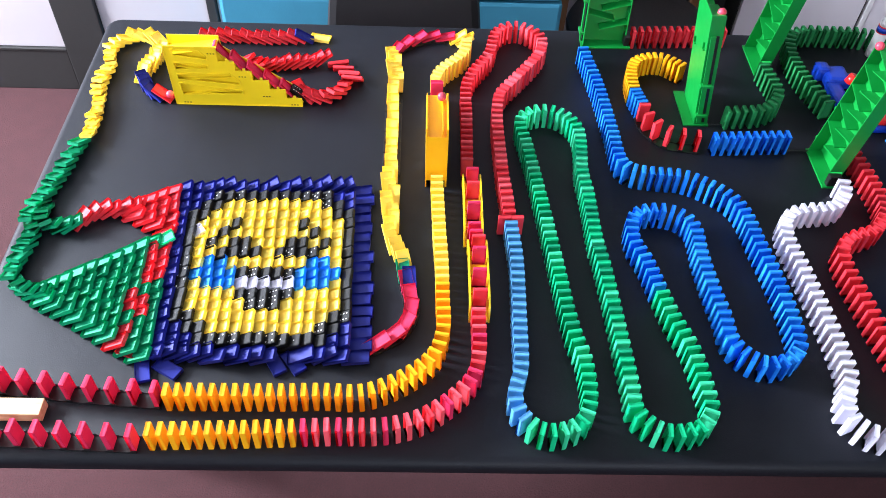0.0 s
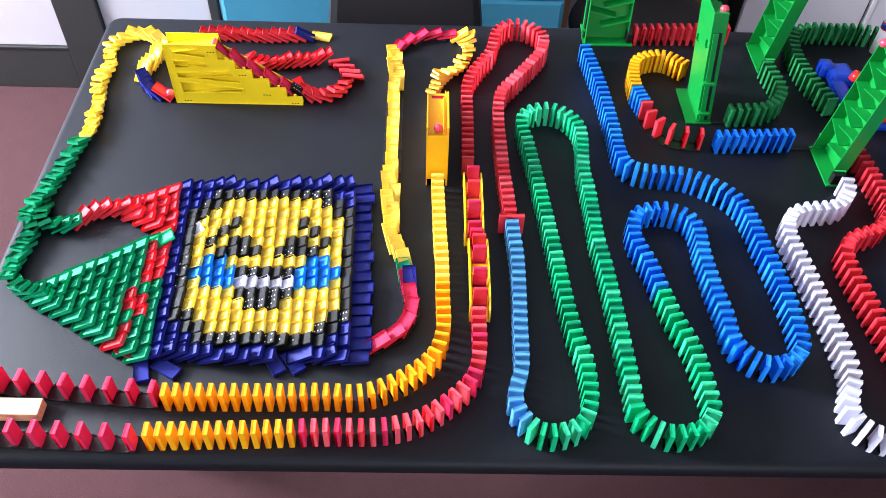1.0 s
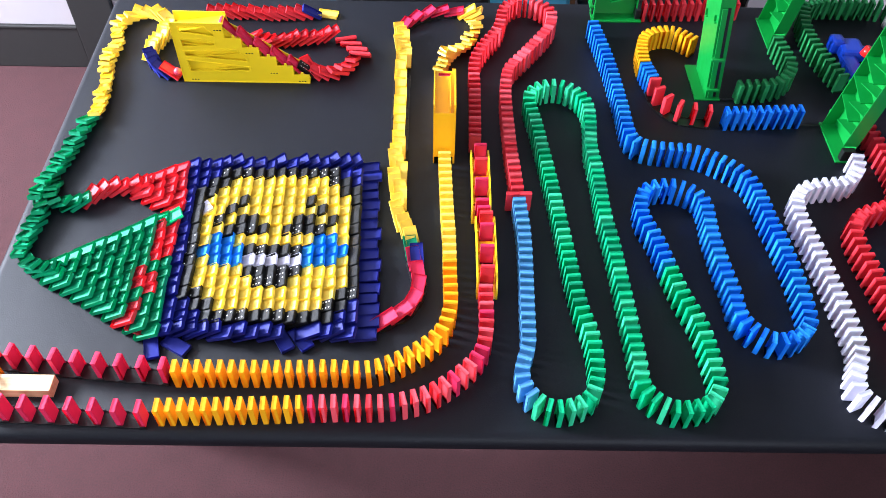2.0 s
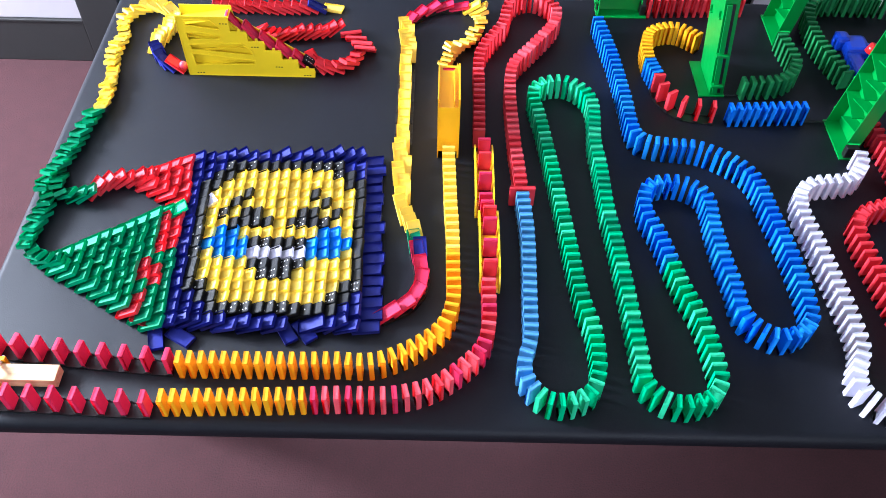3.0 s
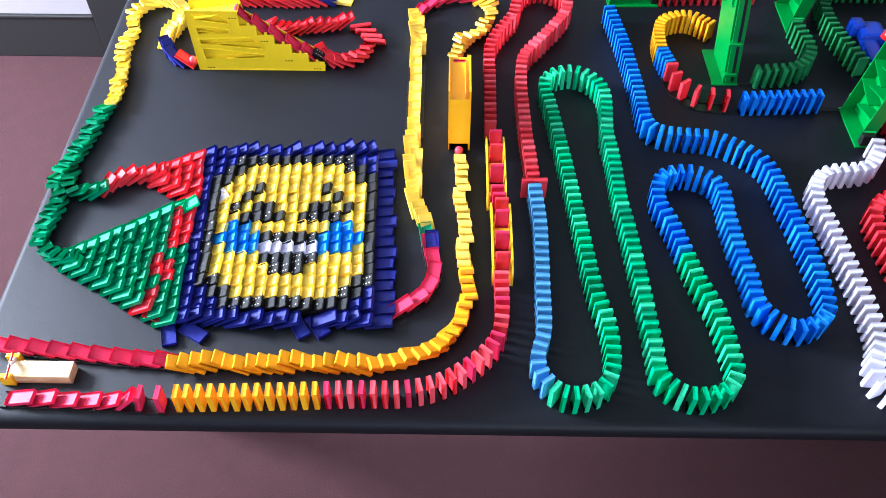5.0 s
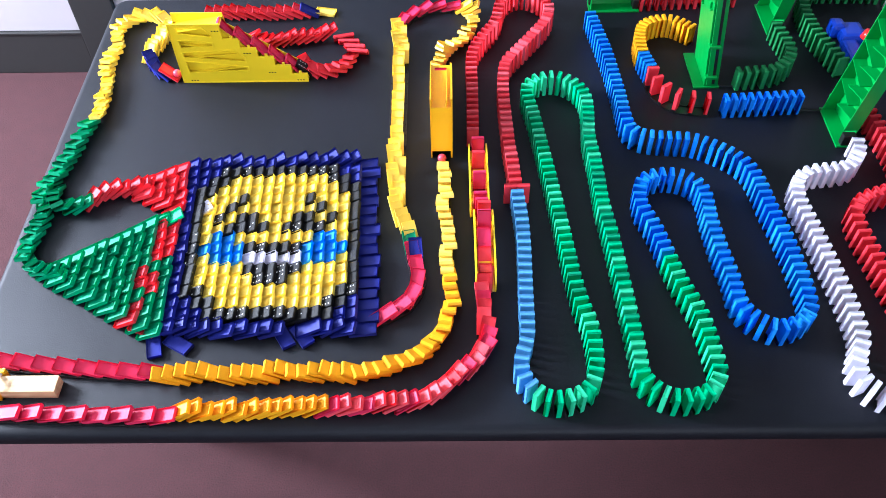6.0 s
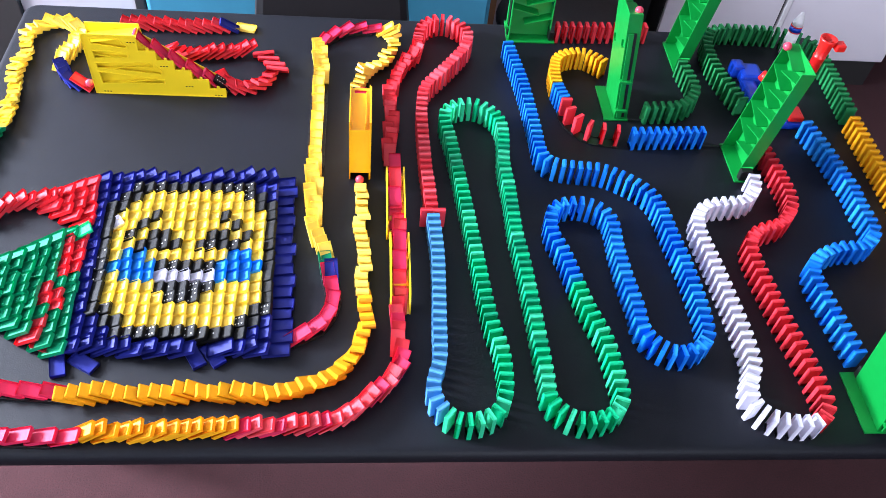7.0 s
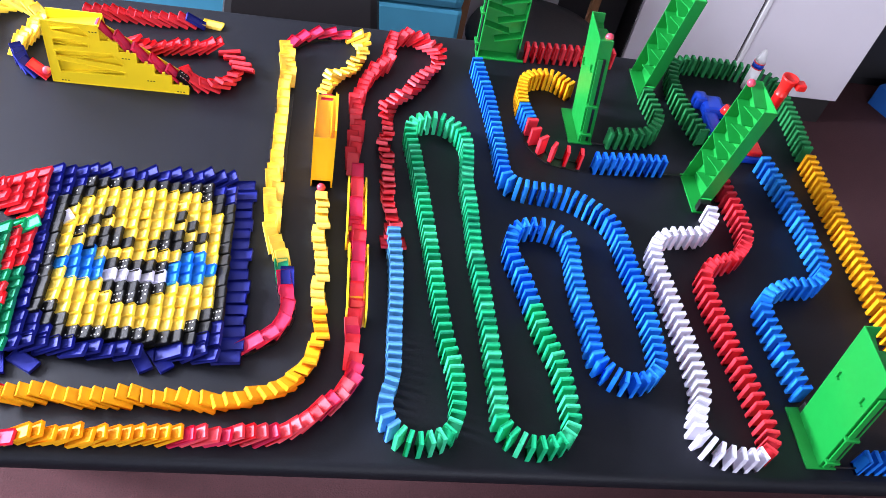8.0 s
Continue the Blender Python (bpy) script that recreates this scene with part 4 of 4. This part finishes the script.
for x0, y0, x1, y1, h in ((-0.075, 0.105, -0.020, 0.165, 0.030), (-0.092, 0.135, -0.060, 0.172, 0.036), (-0.030, 0.105, 0.004, 0.145, 0.024)):
    bm = bmesh.new()
    add_box(bm, x0, y0, 0.0, x1, y1, h, 0.010)
    part("paddle", bm, M_TOYBLUE, cn)
bm = bmesh.new()
add_box(bm, -0.006, -0.040, 0.0165, 0.030, 0.004, 0.030, 0.004)
part("hinge_block", bm, M_TOYRED, cn, "red hinge block")
bm = bmesh.new()
add_tube(bm, [((-0.030, 0.10, 0.028), 0.012, (0.3, 0, 1)), ((-0.022, 0.10, 0.046), 0.012, (0.3, 0, 1))], 14)
part("knob", bm, M_TOYRED, cn, "red knob", True)
ax = Vector((0.05, 0.0, 1.0)).normalized()
foot = Vector((0.012, 0.008, 0.016))
bm = bmesh.new()
add_tube(bm, [(foot + ax * d, r, ax) for d, r in ((0, 0.009), (0.03, 0.007), (0.104, 0.007), (0.106, 0.0095), (0.112, 0.0095), (0.114, 0.0125), (0.150, 0.0135), (0.151, 0.0145), (0.154, 0.0145), (0.155, 0.0135), (0.180, 0.0145), (0.195, 0.0185), (0.200, 0.019))] +
         [(foot + ax * d, r, ax) for d, r in ((0.200, 0.0165), (0.17, 0.0115), (0.13, 0.0105))], 20)
part("tube", bm, M_TOYRED, cn, "red tube with a funnel mouth", True)
bm = bmesh.new()
add_box(bm, 0.034, -0.016, 0.196, 0.056, 0.008, 0.212, 0.004)
part("lip", bm, M_TOYRED, cn)

# ---- behind the table ----


sofa = thing("sofa", pose(0, 0, 0), "light teal upholstered sofa behind the table", "sofa")
bm = bmesh.new()
add_box(bm, -0.490, 2.200, 0.04, 0.492, 2.56, 0.681, 0.012)
part("base", bm, M_TEAL, sofa)
for x0, x1 in ((-0.492, 0.004), (0.008, 0.494)):
    bm = bmesh.new()
    add_box(bm, x0, 2.194, 0.684, x1, 2.56, 0.80, 0.028)
    part("cushion", bm, M_TEAL, sofa)


def padded_chair():
    c = thing("chair", pose(0.042, 2.04, 0), "black padded chair with its back to the table", "chair")
    bm = bmesh.new()
    add_box(bm, -0.19, 0.005, 0.42, 0.19, 0.145, 0.47, 0.02)
    part("seat", bm, M_CHAIR, c)
    bm = bmesh.new()
    add_box(bm, -0.196, 0.0, 0.46, 0.196, 0.045, 0.84, 0.022)
    for v in bm.verts:
        v.co.x *= 1.0 + 0.55 * (0.80 - v.co.z)
    part("backrest", bm, M_CHAIR, c)
    for x in (-0.19, 0.17):
        for y in (0.01, 0.12):
            bm = bmesh.new()
            add_box(bm, x, y, 0, x + 0.025, y + 0.025, 0.43, 0.003)
            part("leg", bm, M_DARK, c)


padded_chair()


def wooden_chair():
    c = thing("chair", pose(0.795, 2.43, 0), "wooden chair with a round-cornered black seat", "chair")
    bm = bmesh.new()
    rings = [((0, 0, 0.43), 0.225, (0, 0, 1)), ((0, 0, 0.45), 0.240, (0, 0, 1)), ((0, 0, 0.47), 0.232, (0, 0, 1)), ((0, 0, 0.478), 0.18, (0, 0, 1))]
    add_tube(bm, rings, 32)
    part("seat", bm, M_CHAIR, c, "black padded seat", True)
    for x, y, h, lean_x in ((-0.300, -0.10, 0.70, 0.012), (0.215, -0.10, 0.47, 0.0), (-0.255, 0.20, 0.95, 0.0), (0.215, 0.20, 0.95, 0.0)):
        bm = bmesh.new()
        add_box(bm, x, y, 0, x + 0.030, y + 0.030, h, 0.005)
        for v in bm.verts:
            v.co.x += lean_x * v.co.z
        part("leg", bm, M_OAK, c)
    bm = bmesh.new()
    add_box(bm, -0.292, -0.07, 0.66, -0.262, 0.20, 0.685, 0.006)
    part("armrest", bm, M_OAK, c)
    bm = bmesh.new()
    add_box(bm, -0.22, 0.205, 0.52, 0.215, 0.23, 0.60, 0.006)
    part("back_rail", bm, M_OAK, c)


wooden_chair()
bx = thing("game_box", pose(2.67, 2.55, 0, 0, 0, 27), "blue printed cardboard box lying on the carpet", "box")
bm = bmesh.new()
add_box(bm, 0, 0, 0, 0.40, 0.42, 0.10, 0.004)
part("carton", bm, M_BLUEBOX, bx)
bm = bmesh.new()
add_tube(bm, [((0.19, 0.26, 0.1005), 0.09, (0, 0, 1)), ((0.19, 0.26, 0.1012), 0.09, (0, 0, 1))], 28)
part("print", bm, M_SAND, bx, "round sand-coloured print")
for k in range(3):
    bm = bmesh.new()
    add_box(bm, 0.04, 0.05 + 0.03 * k, 0.1004, 0.30 - 0.05 * k, 0.064 + 0.03 * k, 0.1012)
    part("print_bar", bm, M_WHITE, bx, "pale bar of unreadable print")


def motions():
    for ob, rows in MOVES:
        walk(ob, rows)


motions()
